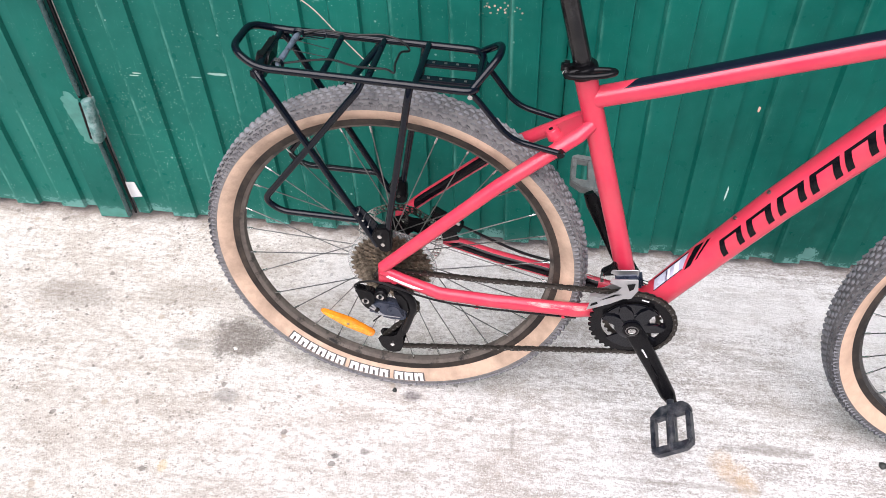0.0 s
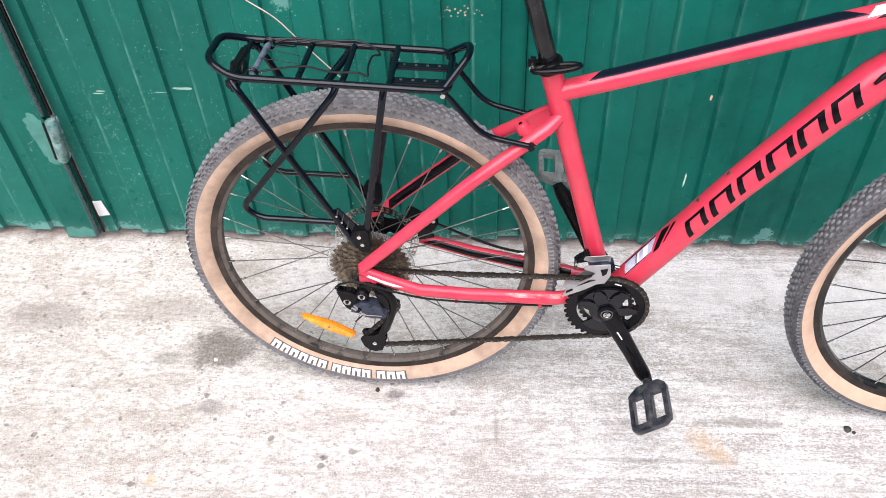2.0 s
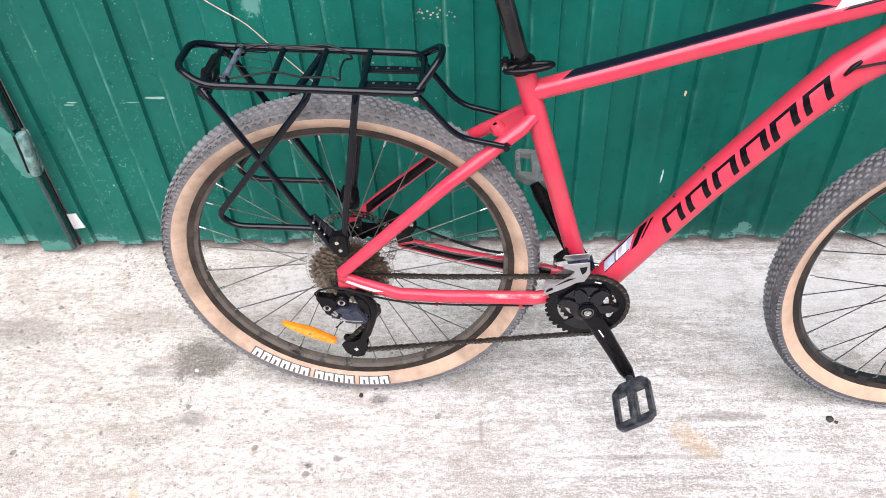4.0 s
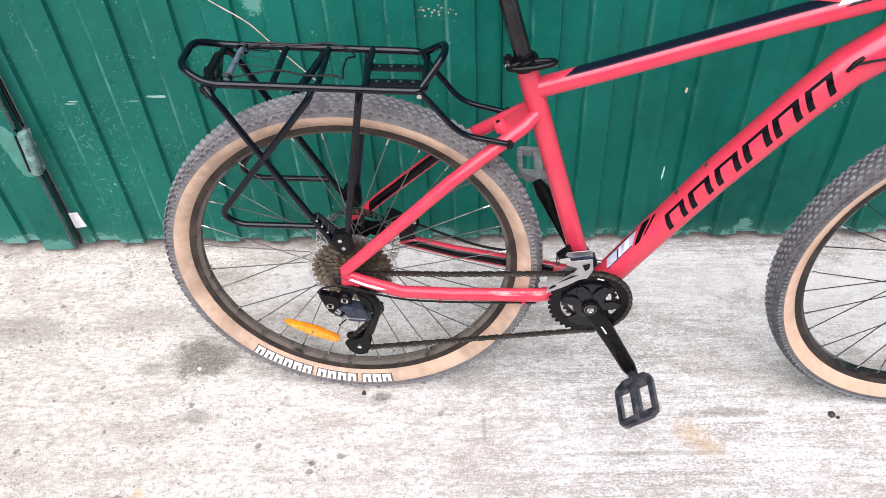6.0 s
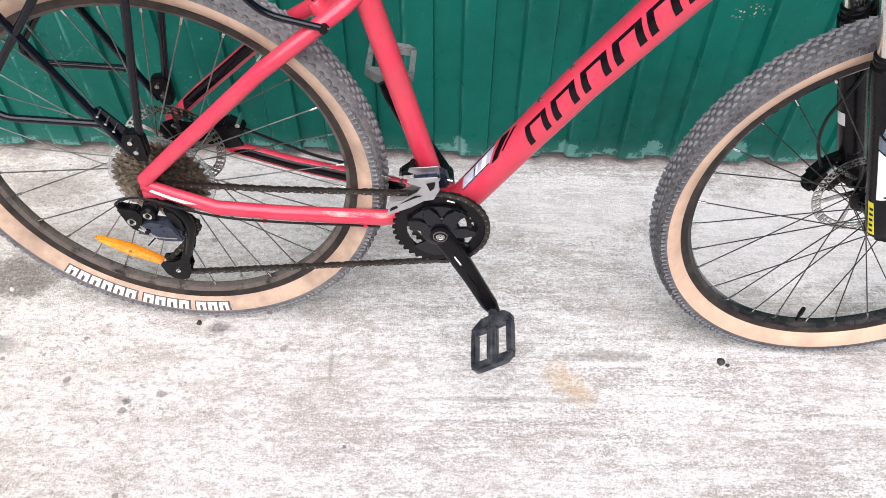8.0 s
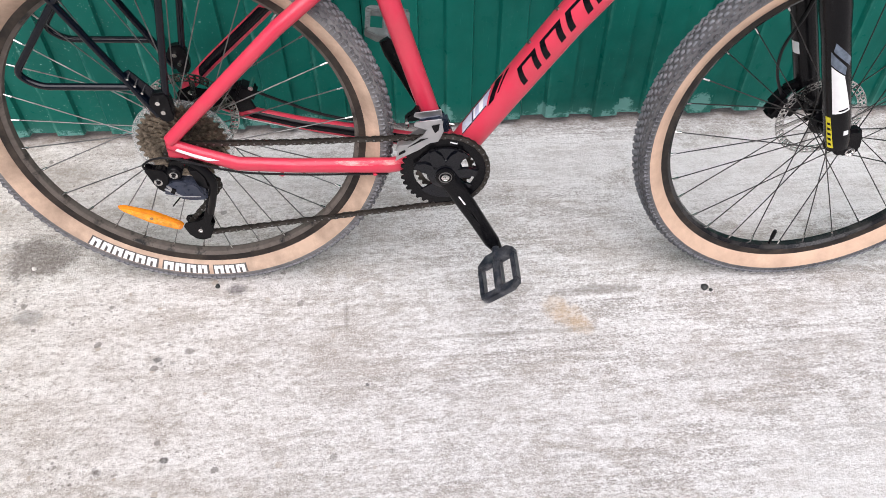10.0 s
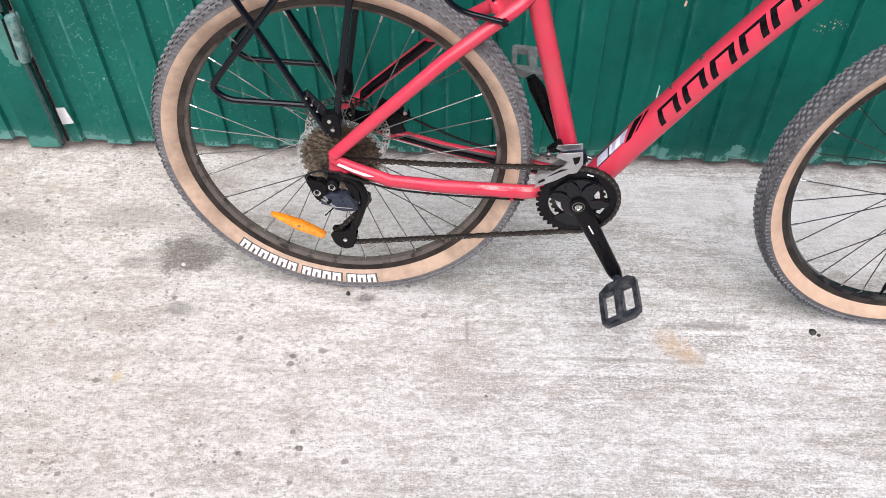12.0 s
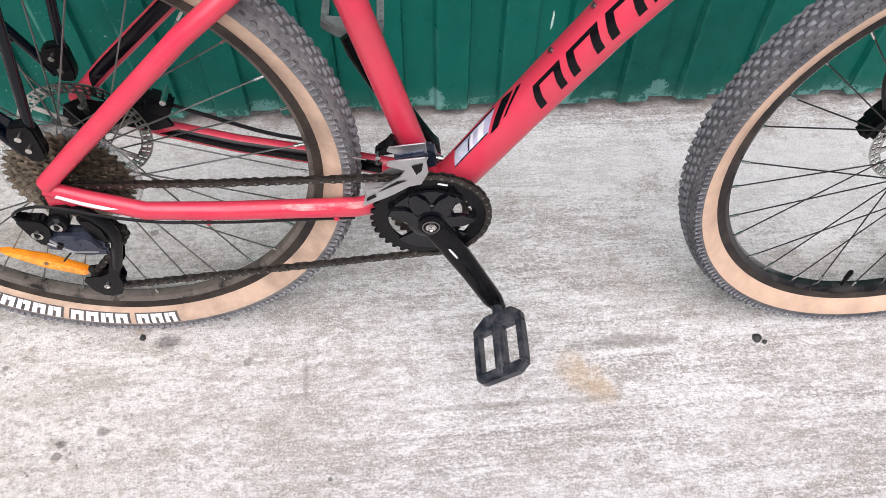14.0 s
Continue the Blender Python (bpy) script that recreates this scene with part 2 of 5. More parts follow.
    dist = k.math("ADD", dist, k.math("MULTIPLY", k.math("SUBTRACT", tiny, 0.5), 0.4))
    chips = k.math("MULTIPLY", k.ramp(dist, 0.14, 0.07), k.ramp(k.noise(6, 3), 0.50, 0.60))
    dist2, col2 = k.cells(75)
    dist2 = k.math("ADD", dist2, k.math("MULTIPLY", k.math("SUBTRACT", tiny, 0.5), 0.5))
    chips2 = k.math("MULTIPLY", k.ramp(dist2, 0.24, 0.14), k.ramp(k.noise(9, 3), 0.46, 0.58))
    chips = k.math("MAXIMUM", chips, k.math("MULTIPLY", chips2, 0.8))
    # small sharp pits all over the slab
    dist3, col3 = k.cells(105, k.mapped((0.8, 1.15, 1), (4, 6, 0)))
    dist3 = k.math("ADD", dist3, k.math("MULTIPLY", k.math("SUBTRACT", k.noise(380, 3, 0.7), 0.5), 0.7))
    pits = k.math("MULTIPLY", k.ramp(dist3, 0.22, 0.12), k.ramp(k.noise(13, 5, 0.7, k.mapped(shift=(7, 3, 0))), 0.50, 0.60))
    c = k.mix(k.math("MULTIPLY", pits, k.ramp(x, 0.0, 0.8, 0.85, 0.42)), c, (0.17, 0.152, 0.138))
    # worn-off pieces of aggregate, thicker towards the gate
    dist4, col4 = k.cells(31, k.mapped(shift=(2, 9, 0)))
    pick = k.n.new("ShaderNodeSeparateColor")
    k.l.new(col4, pick.inputs[0])
    dist4 = k.math("ADD", dist4, k.math("MULTIPLY", k.math("SUBTRACT", k.noise(60, 4, 0.7), 0.5), 0.5))
    size = k.ramp(pick.outputs[1], 0.0, 1.0, 0.10, 0.22)
    stone = k.math("MULTIPLY", k.ramp(k.math("SUBTRACT", dist4, size), 0.02, -0.02), k.ramp(pick.outputs[0], 0.60, 0.68))
    tone = k.mix(pick.outputs[2], (0.17, 0.155, 0.145), (0.46, 0.40, 0.34))
    c = k.mix(k.math("MULTIPLY", stone, k.ramp(x, 0.2, 0.8, 0.72, 0.10)), c, tone)
    c = k.mix(k.math("MULTIPLY", chips, k.ramp(x, -0.25, 0.55, 0.78, 0.12)), c, (0.12, 0.11, 0.105))
    c = k.mix(k.ramp(x, -0.3, 0.6, 1.0, 0.0), c, (1.0, 0.958, 0.905), "MULTIPLY")
    # dirt that has gathered along the foot of the fence
    foot = k.ramp(k.math("ADD", k.split(1), k.math("MULTIPLY", k.math("SUBTRACT", wob, 0.5), 0.10)), 1.512, 1.552)
    c = k.mix(k.math("MULTIPLY", foot, 0.75), c, (0.19, 0.155, 0.125))
    edge = k.math("ADD", patch, k.math("MULTIPLY", k.math("SUBTRACT", tiny, 0.5), 0.5))
    grains = k.ramp(fine, 0.42, 0.60, 1.0, 0.62)
    for place, size, color, amount in (
        # next three: slab painted paler by the fence to offset the shade there
        ((1.40, 1.32, 0), (0.42, 0.20, 1), (0.80, 0.785, 0.775), 0.60),
        ((0.90, 1.41, 0), (0.34, 0.115, 1), (0.80, 0.785, 0.775), 0.45),
        ((0.22, 1.40, 0), (0.40, 0.120, 1), (0.80, 0.785, 0.775), 0.40),
        ((1.30, 0.62, 0), (0.24, 0.14, 1), (0.80, 0.79, 0.78), 0.40),
        ((-0.165, 1.185, 0), (0.085, 0.060, 1), (0.17, 0.148, 0.13), 0.95),
        ((-0.27, 1.160, 0), (0.045, 0.022, 1), (0.20, 0.175, 0.15), 0.60),
        ((-0.58, 1.27, 0), (0.13, 0.06, 1), (0.25, 0.215, 0.185), 0.65),
        ((-0.17, 1.42, 0), (0.12, 0.06, 1), (0.27, 0.23, 0.19), 0.6),
        ((-0.03, 1.31, 0), (0.15, 0.085, 1), (0.33, 0.295, 0.265), 0.18),
        ((0.24, 1.36, 0), (0.20, 0.080, 1), (0.34, 0.305, 0.275), 0.06),
        ((0.30, 1.18, 0), (0.16, 0.050, 1), (0.36, 0.335, 0.31), 0.12),
        ((0.62, 1.30, 0), (0.20, 0.030, 1), (0.31, 0.275, 0.245), 0.25),
        ((-0.32, 1.30, 0), (0.12, 0.05, 1), (0.28, 0.24, 0.20), 0.5),
        ((0.845, 0.985, 0), (0.030, 0.030, 1), (0.55, 0.37, 0.20), 0.35),
        ((0.868, 0.962, 0), (0.036, 0.032, 1), (0.55, 0.37, 0.20), 0.35),
        ((0.888, 0.940, 0), (0.026, 0.024, 1), (0.55, 0.37, 0.20), 0.40),
        ((0.231, 1.074, 0), (0.026, 0.015, 1), (0.13, 0.115, 0.115), 0.85),
        ((0.95, 1.022, 0), (0.10, 0.014, 1), (0.24, 0.215, 0.195), 0.75),
        ((0.73, 0.93, 0), (0.22, 0.006, 1), (0.26, 0.23, 0.2), 0.5),
        ((0.10, 0.921, 0), (0.009, 0.007, 1), (0.07, 0.065, 0.06), 0.9),
        ((0.155, 0.935, 0), (0.010, 0.008, 1), (0.20, 0.18, 0.17), 0.8),
        ((0.031, 0.709, 0), (0.011, 0.008, 1), (0.17, 0.15, 0.14), 0.8),
        ((0.135, 0.722, 0), (0.008, 0.007, 1), (0.06, 0.055, 0.05), 0.9),
        ((0.474, 0.839, 0), (0.004, 0.004, 1), (0.04, 0.04, 0.04), 0.95),
        ((-0.15, 1.035, 0), (0.035, 0.022, 1), (0.22, 0.21, 0.20), 0.6),
        ((0.44, 1.00, 0), (0.006, 0.05, 1), (0.25, 0.22, 0.2), 0.5),
        ((-0.225, 0.865, 0), (0.010, 0.014, 1), (0.62, 0.47, 0.25), 0.6),
    ):
        c = k.mix(k.math("MULTIPLY", k.spot(place, size, 0.45, edge, 2.0), k.math("MULTIPLY", grains, amount)), c, color)
    h = k.math("ADD", k.math("MULTIPLY", fine, 0.8), k.math("SUBTRACT", mid, k.math("MULTIPLY", chips, 0.25)))
    h = k.math("ADD", h, k.math("MULTIPLY", grit, 0.35))
    k.relief(k.math("ADD", h, k.math("MULTIPLY", streak2, 0.3)), 0.7, 0.005)
    return k.done(c, 0.95, 0.3)


def sheet_paint():
    k = Nodes("green_sheet_paint")
    big, mid = k.noise(2.2, 4), k.noise(30, 5)
    c = k.mix(k.ramp(big, 0.36, 0.64), (0.0018, 0.070, 0.055), (0.0030, 0.117, 0.090))
    c = k.mix(k.ramp(mid, 0.45, 0.8, 0, 0.22), c, (0.02, 0.16, 0.125))
    # paler to the left: dust film and sky reflection mixed into the colour
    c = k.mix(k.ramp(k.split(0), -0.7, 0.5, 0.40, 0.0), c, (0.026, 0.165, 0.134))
    # vertical dust streaks
    run = k.noise(10, 4, 0.6, k.mapped((5.0, 5.0, 0.35)))
    c = k.mix(k.ramp(run, 0.55, 0.8, 0, 0.16), c, (0.03, 0.15, 0.12))
    # fine pale spatter, denser in patches and on the left sheets
    left = k.ramp(k.split(0), -0.1, 0.5, 1.0, 0.07)
    rag = k.math("MULTIPLY", k.math("SUBTRACT", k.noise(420, 3, 0.7), 0.5), 0.35)
    dist, col = k.cells(150)
    grain = k.n.new("ShaderNodeSeparateColor")
    k.l.new(col, grain.inputs[0])
    dist = k.math("SUBTRACT", k.math("ADD", dist, rag), k.ramp(grain.outputs[0], 0.0, 1.0, -0.02, 0.12))
    dots = k.math("MULTIPLY", k.ramp(dist, 0.10, 0.03), k.ramp(k.noise(14, 5, 0.75), 0.46, 0.62))
    dist2, col2 = k.cells(26)
    dots2 = k.math("MULTIPLY", k.ramp(k.math("ADD", dist2, k.math("MULTIPLY", rag, 0.4)), 0.075, 0.040), k.ramp(k.noise(7, 3, 0.5, k.mapped(shift=(3, 1, 2))), 0.49, 0.58))
    dots = k.math("MULTIPLY", k.math("MAXIMUM", dots, dots2), left)
    c = k.mix(k.math("MULTIPLY", dots, 0.85), c, (0.42, 0.58, 0.52))
    # paint flaked off along the lower edge
    wob = k.noise(28, 7, 0.75)
    low = k.math("ADD", k.split(2), k.math("MULTIPLY", k.math("SUBTRACT", k.noise(14, 7, 0.8), 0.5), 0.16))
    flake = k.math("MULTIPLY", k.ramp(low, 0.040, 0.036), k.ramp(wob, 0.49, 0.505))
    dusty = k.ramp(k.split(2), 0.07, 0.02, 0, 0.25)
    c = k.mix(dusty, c, (0.10, 0.22, 0.19))
    c = k.mix(k.math("MULTIPLY", flake, 0.62), c, (0.18, 0.37, 0.34))
    tidy = k.noise(85, 7, 0.8)
    for place, size, color, amount in (
        ((0.888, 1.54, 0.210), (0.0020, 1, 0.020), (0.5, 0.66, 0.60), 1.0),
        ((0.894, 1.54, 0.437), (0.0026, 1, 0.008), (0.70, 0.42, 0.33), 1.0),
        ((-0.418, 1.54, 0.433), (0.012, 1, 0.0018), (0.40, 0.55, 0.48), 0.8),
        ((-0.424, 1.54, 0.427), (0.012, 1, 0.0015), (0.40, 0.55, 0.48), 0.8),
        ((-0.290, 1.54, 0.432), (0.016, 1, 0.0012), (0.32, 0.50, 0.44), 0.6),
        ((-0.238, 1.54, 0.435), (0.024, 1, 0.0030), (0.32, 0.50, 0.44), 0.8),
        ((-0.592, 1.54, 0.318), (0.026, 1, 0.080), (0.16, 0.36, 0.33), 0.85),
        ((-0.003, 1.54, 0.66), (0.020, 1, 0.040), (0.14, 0.33, 0.29), 0.7),
        ((0.93, 1.54, 0.04), (0.020, 1, 0.020), (0.15, 0.33, 0.30), 0.65),
        ((1.12, 1.54, 0.045), (0.026, 1, 0.020), (0.15, 0.33, 0.30), 0.65),
        ((0.69, 1.54, 0.045), (0.014, 1, 0.026), (0.20, 0.40, 0.37), 0.6),
        ((1.31, 1.54, 0.05), (0.026, 1, 0.028), (0.15, 0.33, 0.30), 0.65),
    ):
        c = k.mix(k.math("MULTIPLY", k.spot(place, size, 0.12, tidy, 3.0), amount), c, color)
    # scattered reddish chips
    near, tint = k.cells(120)
    for place, size in (((0.358, 1.54, 0.624), (0.060, 1, 0.018)), ((1.22, 1.54, 0.40), (0.045, 1, 0.016))):
        c = k.mix(k.math("MULTIPLY", k.spot(place, size, 0.6), k.ramp(near, 0.30, 0.24)), c, (0.50, 0.36, 0.29))
    # a cloud of white flecks beside the hinge
    fleck, tint = k.cells(150)
    c = k.mix(k.math("MULTIPLY", k.spot((-0.42, 1.54, 0.27), (0.13, 1, 0.24), 0.8), k.math("MULTIPLY", k.ramp(fleck, 0.20, 0.13), k.ramp(k.noise(24, 3), 0.46, 0.55))), c, (0.42, 0.58, 0.52))
    # paint rubbed pale along the rib edges
    rubbed = k.n.new("ShaderNodeAttribute")
    rubbed.attribute_name = "worn_edge"
    bare = k.math("MULTIPLY", k.ramp(rubbed.outputs["Fac"], 0.10, 0.7), k.ramp(k.noise(20, 8, 0.8, k.mapped((1, 1, 0.30))), 0.46, 0.60))
    c = k.mix(k.math("MULTIPLY", bare, k.ramp(k.split(0), 0.0, 0.8, 0.55, 0.20)), c, (0.13, 0.34, 0.28))
    # thin scratches along the sheet
    line = k.noise(60, 3, 0.6, k.mapped((6.0, 1.0, 0.25)))
    c = k.mix(k.ramp(line, 0.66, 0.72, 0, 0.35), c, (0.06, 0.24, 0.19))
    rough = k.ramp(mid, 0.3, 0.7, 0.26, 0.38)
    k.relief(mid, 0.06, 0.002)
    return k.done(c, k.math("ADD", rough, k.math("MULTIPLY", k.math("MAXIMUM", dots, flake), 0.4)), 0.12)


def mud():
    k = Nodes("rim_bed_with_dried_mud")
    c = k.mix(k.noise(60, 6, 0.7), (0.05, 0.042, 0.036), (0.19, 0.16, 0.14))
    smear = k.ramp(k.noise(26, 7, 0.7), 0.53, 0.64)
    c = k.mix(smear, c, (0.010, 0.009, 0.009))
    return k.done(c, k.ramp(smear, 0, 1, 0.8, 0.35), 0.3)


def scuffed():
    k = Nodes("chain_scuffed_red_paint")
    worn = k.ramp(k.noise(24, 7, 0.75, k.mapped((0.5, 1, 2.2))), 0.47, 0.60)
    return k.done(k.mix(worn, (0.63, 0.027, 0.062), (0.62, 0.33, 0.31)), k.ramp(worn, 0, 1, 0.3, 0.65), 0.5)


SCUFF = scuffed()
CONCRETE = concrete()
RIM_BED = mud()
GREEN = sheet_paint()
GREEN_PIPE = material("dark_teal_pipe_paint", (0.0012, 0.032, 0.034), 0.16, 0, 0.3, 30, 0.05, 120, (0.26, 0.38, 0.36), 0.12, 150, spec=0.7)
FLAKED = material("flaked_grey_green_paint", (0.05, 0.15, 0.14), 0.5, 0, 0.3, 90, 0.3, 200, (0.34, 0.42, 0.41), 0.7, 60)
FADED = material("faded_green_paint", (0.055, 0.205, 0.172), 0.55, 0, 0.2, 40, 0.1, 200)


# ---- mesh helpers ----
def link(name, bm, mat, smooth=True):
    me = bpy.data.meshes.new(name)
    bmesh.ops.recalc_face_normals(bm, faces=bm.faces)
    bm.to_mesh(me)
    bm.free()
    if smooth:
        for p in me.polygons:
            p.use_smooth = True
        me.set_sharp_from_angle(angle=radians(40))
    me.materials.append(mat)
    return new(name, me)


def part(name, bm, mat, parent, label="", smooth=True):
    ob = link(name, bm, mat, smooth)
    ob.parent = parent
    if label:
        ob["label"] = label
    return ob


def thing(name, label, category, group="", kind="", at=None):
    ob = new(name)
    ob.empty_display_size = 0.05
    if at is not None:
        ob.matrix_world = at
    return tagged(ob, label, category, group, kind)


def rounded(points, radius, steps=5):
    """A polyline with its corners rounded."""
    pts = [Vector(p) for p in points]
    out = [pts[0]]
    for a, b, c in zip(pts, pts[1:], pts[2:]):
        u, v = (a - b), (c - b)
        r = min(radius, u.length * 0.45, v.length * 0.45)
        p, q = b + u.normalized() * r, b + v.normalized() * r
        for i in range(steps + 1):
            t = i / steps
            out.append(p * (1 - t) ** 2 + b * 2 * t * (1 - t) + q * t * t)
    out.append(pts[-1])
    return out


def sweep(points, radius, segs=12, bm=None, closed=False, wide=None, up=(0, 1, 0), power=2.0):
    """A tube along points. radius and wide (its half-size along up) may be lists; power over 2 squares the section."""
    bm = bm or bmesh.new()
    pts = [Vector(p) for p in points]
    n = len(pts)

    def spread(v):
        v = list(v) if isinstance(v, (list, tuple)) else [v]
        return list(np.interp(np.linspace(0, 1, n), np.linspace(0, 1, len(v)), v)) if len(v) > 1 else v * n

    rad = spread(radius)
    wid = rad if wide is None else spread(wide)
    rings, side = [], None
    for i, p in enumerate(pts):
        a = pts[i - 1] if (i > 0 or closed) else p
        b = pts[(i + 1) % n] if (i < n - 1 or closed) else p
        d = (b - a).normalized()
        ref = Vector(up) if wide is not None or side is None else side
        s = ref - d * ref.dot(d)
        if s.length < 1e-4:
            s = d.orthogonal()
        s.normalize()
        side = s
        o = d.cross(s)
        ring = []
        for j in range(segs):
            t = 2 * math.pi * j / segs
            cx, sx = math.cos(t), math.sin(t)
            if power != 2.0:
                cx, sx = math.copysign(abs(cx) ** (2 / power), cx), math.copysign(abs(sx) ** (2 / power), sx)
            ring.append(bm.verts.new(p + s * (wid[i] * cx) + o * (rad[i] * sx)))
        rings.append(ring)
    for i in range(n if closed else n - 1):
        a, b = rings[i], rings[(i + 1) % n]
        for j in range(segs):
            bm.faces.new((a[j], a[(j + 1) % segs], b[(j + 1) % segs], b[j]))
    if not closed:
        bm.faces.new(rings[0])
        bm.faces.new(rings[-1])
    return bm


def lathe(profile, segs=96, centre=(0, 0, 0), bm=None, closed=True):
    """A ring turned about the local y axis through centre. profile: (radius, y)."""
    bm = bm or bmesh.new()
    c = Vector(centre)
    rings = []
    for i in range(segs):
        t = 2 * math.pi * i / segs
        rings.append([bm.verts.new(c + Vector((r * math.cos(t), y, r * math.sin(t)))) for r, y in profile])
    m = len(profile)
    for i in range(segs):
        a, b = rings[i], rings[(i + 1) % segs]
        for j in range(m if closed else m - 1):
            k = (j + 1) % m
            bm.faces.new((a[j], a[k], b[k], b[j]))
    return bm


def plate(outline, y0, y1, bm=None, bevel=0.0):
    """A flat piece: an outline in x and z, from y0 to y1."""
    own = bmesh.new()
    lo = [own.verts.new((x, y0, z)) for x, z in outline]
    hi = [own.verts.new((x, y1, z)) for x, z in outline]
    own.faces.new(lo)
    own.faces.new(hi[::-1])
    for i in range(len(lo)):
        j = (i + 1) % len(lo)
        own.faces.new((lo[i], hi[i], hi[j], lo[j]))
    if bevel:
        bmesh.ops.bevel(own, geom=own.edges[:], offset=bevel, segments=2, affect="EDGES")
    return merge(bm, own)


def merge(bm, other):
    if bm is None:
        return other
    me = bpy.data.meshes.new("joined")
    other.to_mesh(me)
    other.free()
    bm.from_mesh(me)
    bpy.data.meshes.remove(me)
    return bm


def block(size, m=None, bm=None, bevel=0.0):
    own = bmesh.new()
    bmesh.ops.create_cube(own, size=1)
    bmesh.ops.scale(own, vec=size, verts=own.verts)
    if bevel:
        bmesh.ops.bevel(own, geom=own.edges[:], offset=bevel, segments=2, affect="EDGES")
    if m is not None:
        own.transform(m)
    return merge(bm, own)


def rod(a, b, r, segs=10, bm=None):
    return sweep([a, b], r, segs, bm)


def gear(teeth, r, root, hole, y0, y1, centre, bm=None):
    """A toothed ring about the y axis."""
    bm = bm or bmesh.new()
    c = Vector(centre)
    outer, inner = [[], []], [[], []]
    n = teeth * 4
    for i in range(n):
        t = 2 * math.pi * i / n
        rr = (r, r, root, root)[i % 4]
        for k, y in enumerate((y0, y1)):
            outer[k].append(bm.verts.new(c + Vector((rr * math.cos(t), y, rr * math.sin(t)))))
            inner[k].append(bm.verts.new(c + Vector((hole * math.cos(t), y, hole * math.sin(t)))))
    for i in range(n):
        j = (i + 1) % n
        bm.faces.new((outer[0][i], outer[0][j], inner[0][j], inner[0][i]))
        bm.faces.new((outer[1][j], outer[1][i], inner[1][i], inner[1][j]))
        bm.faces.new((outer[0][j], outer[0][i], outer[1][i], outer[1][j]))
        bm.faces.new((inner[0][i], inner[0][j], inner[1][j], inner[1][i]))
    return bm


# ---- ground and fence ----
def make_ground():
    bm = bmesh.new()
    inner = bmesh.ops.create_grid(bm, x_segments=8, y_segments=8, size=400)
    ob = link("ground", bm, CONCRETE, False)
    tagged(ob, "pale worn concrete slab with dark stains", "ground", kind="structure")


FENCE_Y, LEAN_X, PITCH, RIB = 1.549, -0.047, 0.119, 0.012


def make_sheet(name, x0, x1, first, z0, z1, label, y=FENCE_Y):
    """A corrugated steel sheet. first: where a raised rib ends."""
    bm = bmesh.new()
    prof = []
    k = math.floor((x0 - first) / PITCH) - 1
    while first + k * PITCH - 0.07 < x1:
        e = first + k * PITCH
        prof += [(e - 0.066, y, 0), (e - 0.0605, y - RIB, 1), (e - 0.053, y - RIB, 0), (e - 0.003, y - RIB, 0), (e + 0.0005, y, 0)]
        k += 1
    prof = [(min(max(x, x0), x1), yy, w) for x, yy, w in prof if x0 - 0.03 < x < x1 + 0.03]
    rows = 24
    grid = []
    worn = bm.verts.layers.float.new("worn_edge")
    for back in (0, 0.0008):
        g = []
        for i in range(rows + 1):
            z = z0 + (z1 - z0) * (i / rows) ** 1.6
            row = []
            for x, yy, w in prof:
                ragged = 0.006 * noise.noise((x * 6, 0, 3)) + 0.004 * noise.noise((x * 31, 1, 3)) if i == 0 else 0
                dent = 0.0015 * noise.noise((x * 3, 5, z * 2.5))
                row.append(bm.verts.new((x + LEAN_X * z, yy + back + dent, z + ragged)))
                row[-1][worn] = w
            g.append(row)
        grid.append(g)
    for g in grid:
        for i in range(rows):
            for j in range(len(prof) - 1):
                bm.faces.new((g[i][j], g[i][j + 1], g[i + 1][j + 1], g[i + 1][j]))
    a, b = grid
    for j in range(len(prof) - 1):
        bm.faces.new((a[0][j], a[0][j + 1], b[0][j + 1], b[0][j]))
    me = bpy.data.meshes.new(name)
    bm.to_mesh(me)
    bm.free()
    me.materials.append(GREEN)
    return tagged(new(name, me), label, "fence", kind="structure")


make_ground()
# unseen wall added behind the camera to darken the reflections
ADDED_WALL = material("grey_plaster", (0.30, 0.29, 0.27), 0.9, 0, 0.2, 3, 0.2, 60)
tagged(link("wall_added_behind", block((16, 0.2, 2.8), Matrix.Translation((0, -4.6, 1.4))), ADDED_WALL, False), "plain grey wall added out of view to darken reflections", "wall", kind="structure")
make_sheet("wall_fence_left", -3.2, -0.505, -0.661, 0.018, 2.0, "green corrugated steel gate leaf with faded paint", FENCE_Y + 0.004)
make_sheet("wall_fence_middle", -0.52, 0.5155, -0.37, 0.02, 2.0, "green corrugated steel fence sheet flecked with white")
make_sheet("wall_fence_right", 0.5135, 4.0, 0.635, 0.02, 2.0, "green corrugated steel fence sheet with flaked lower edge", FENCE_Y - 0.002)


# ---- bicycle ----
WHEEL_R, AXLE, BB = 0.347, Vector((0, 0, 0.347)), Vector((0.430, 0, 0.310))
bicycle = thing("bicycle", "red hardtail mountain bicycle with tan-wall tyres and black rear rack", "bicycle", at=pose(0.196, 1.1215, 0, -2.5, 0, -3.6))


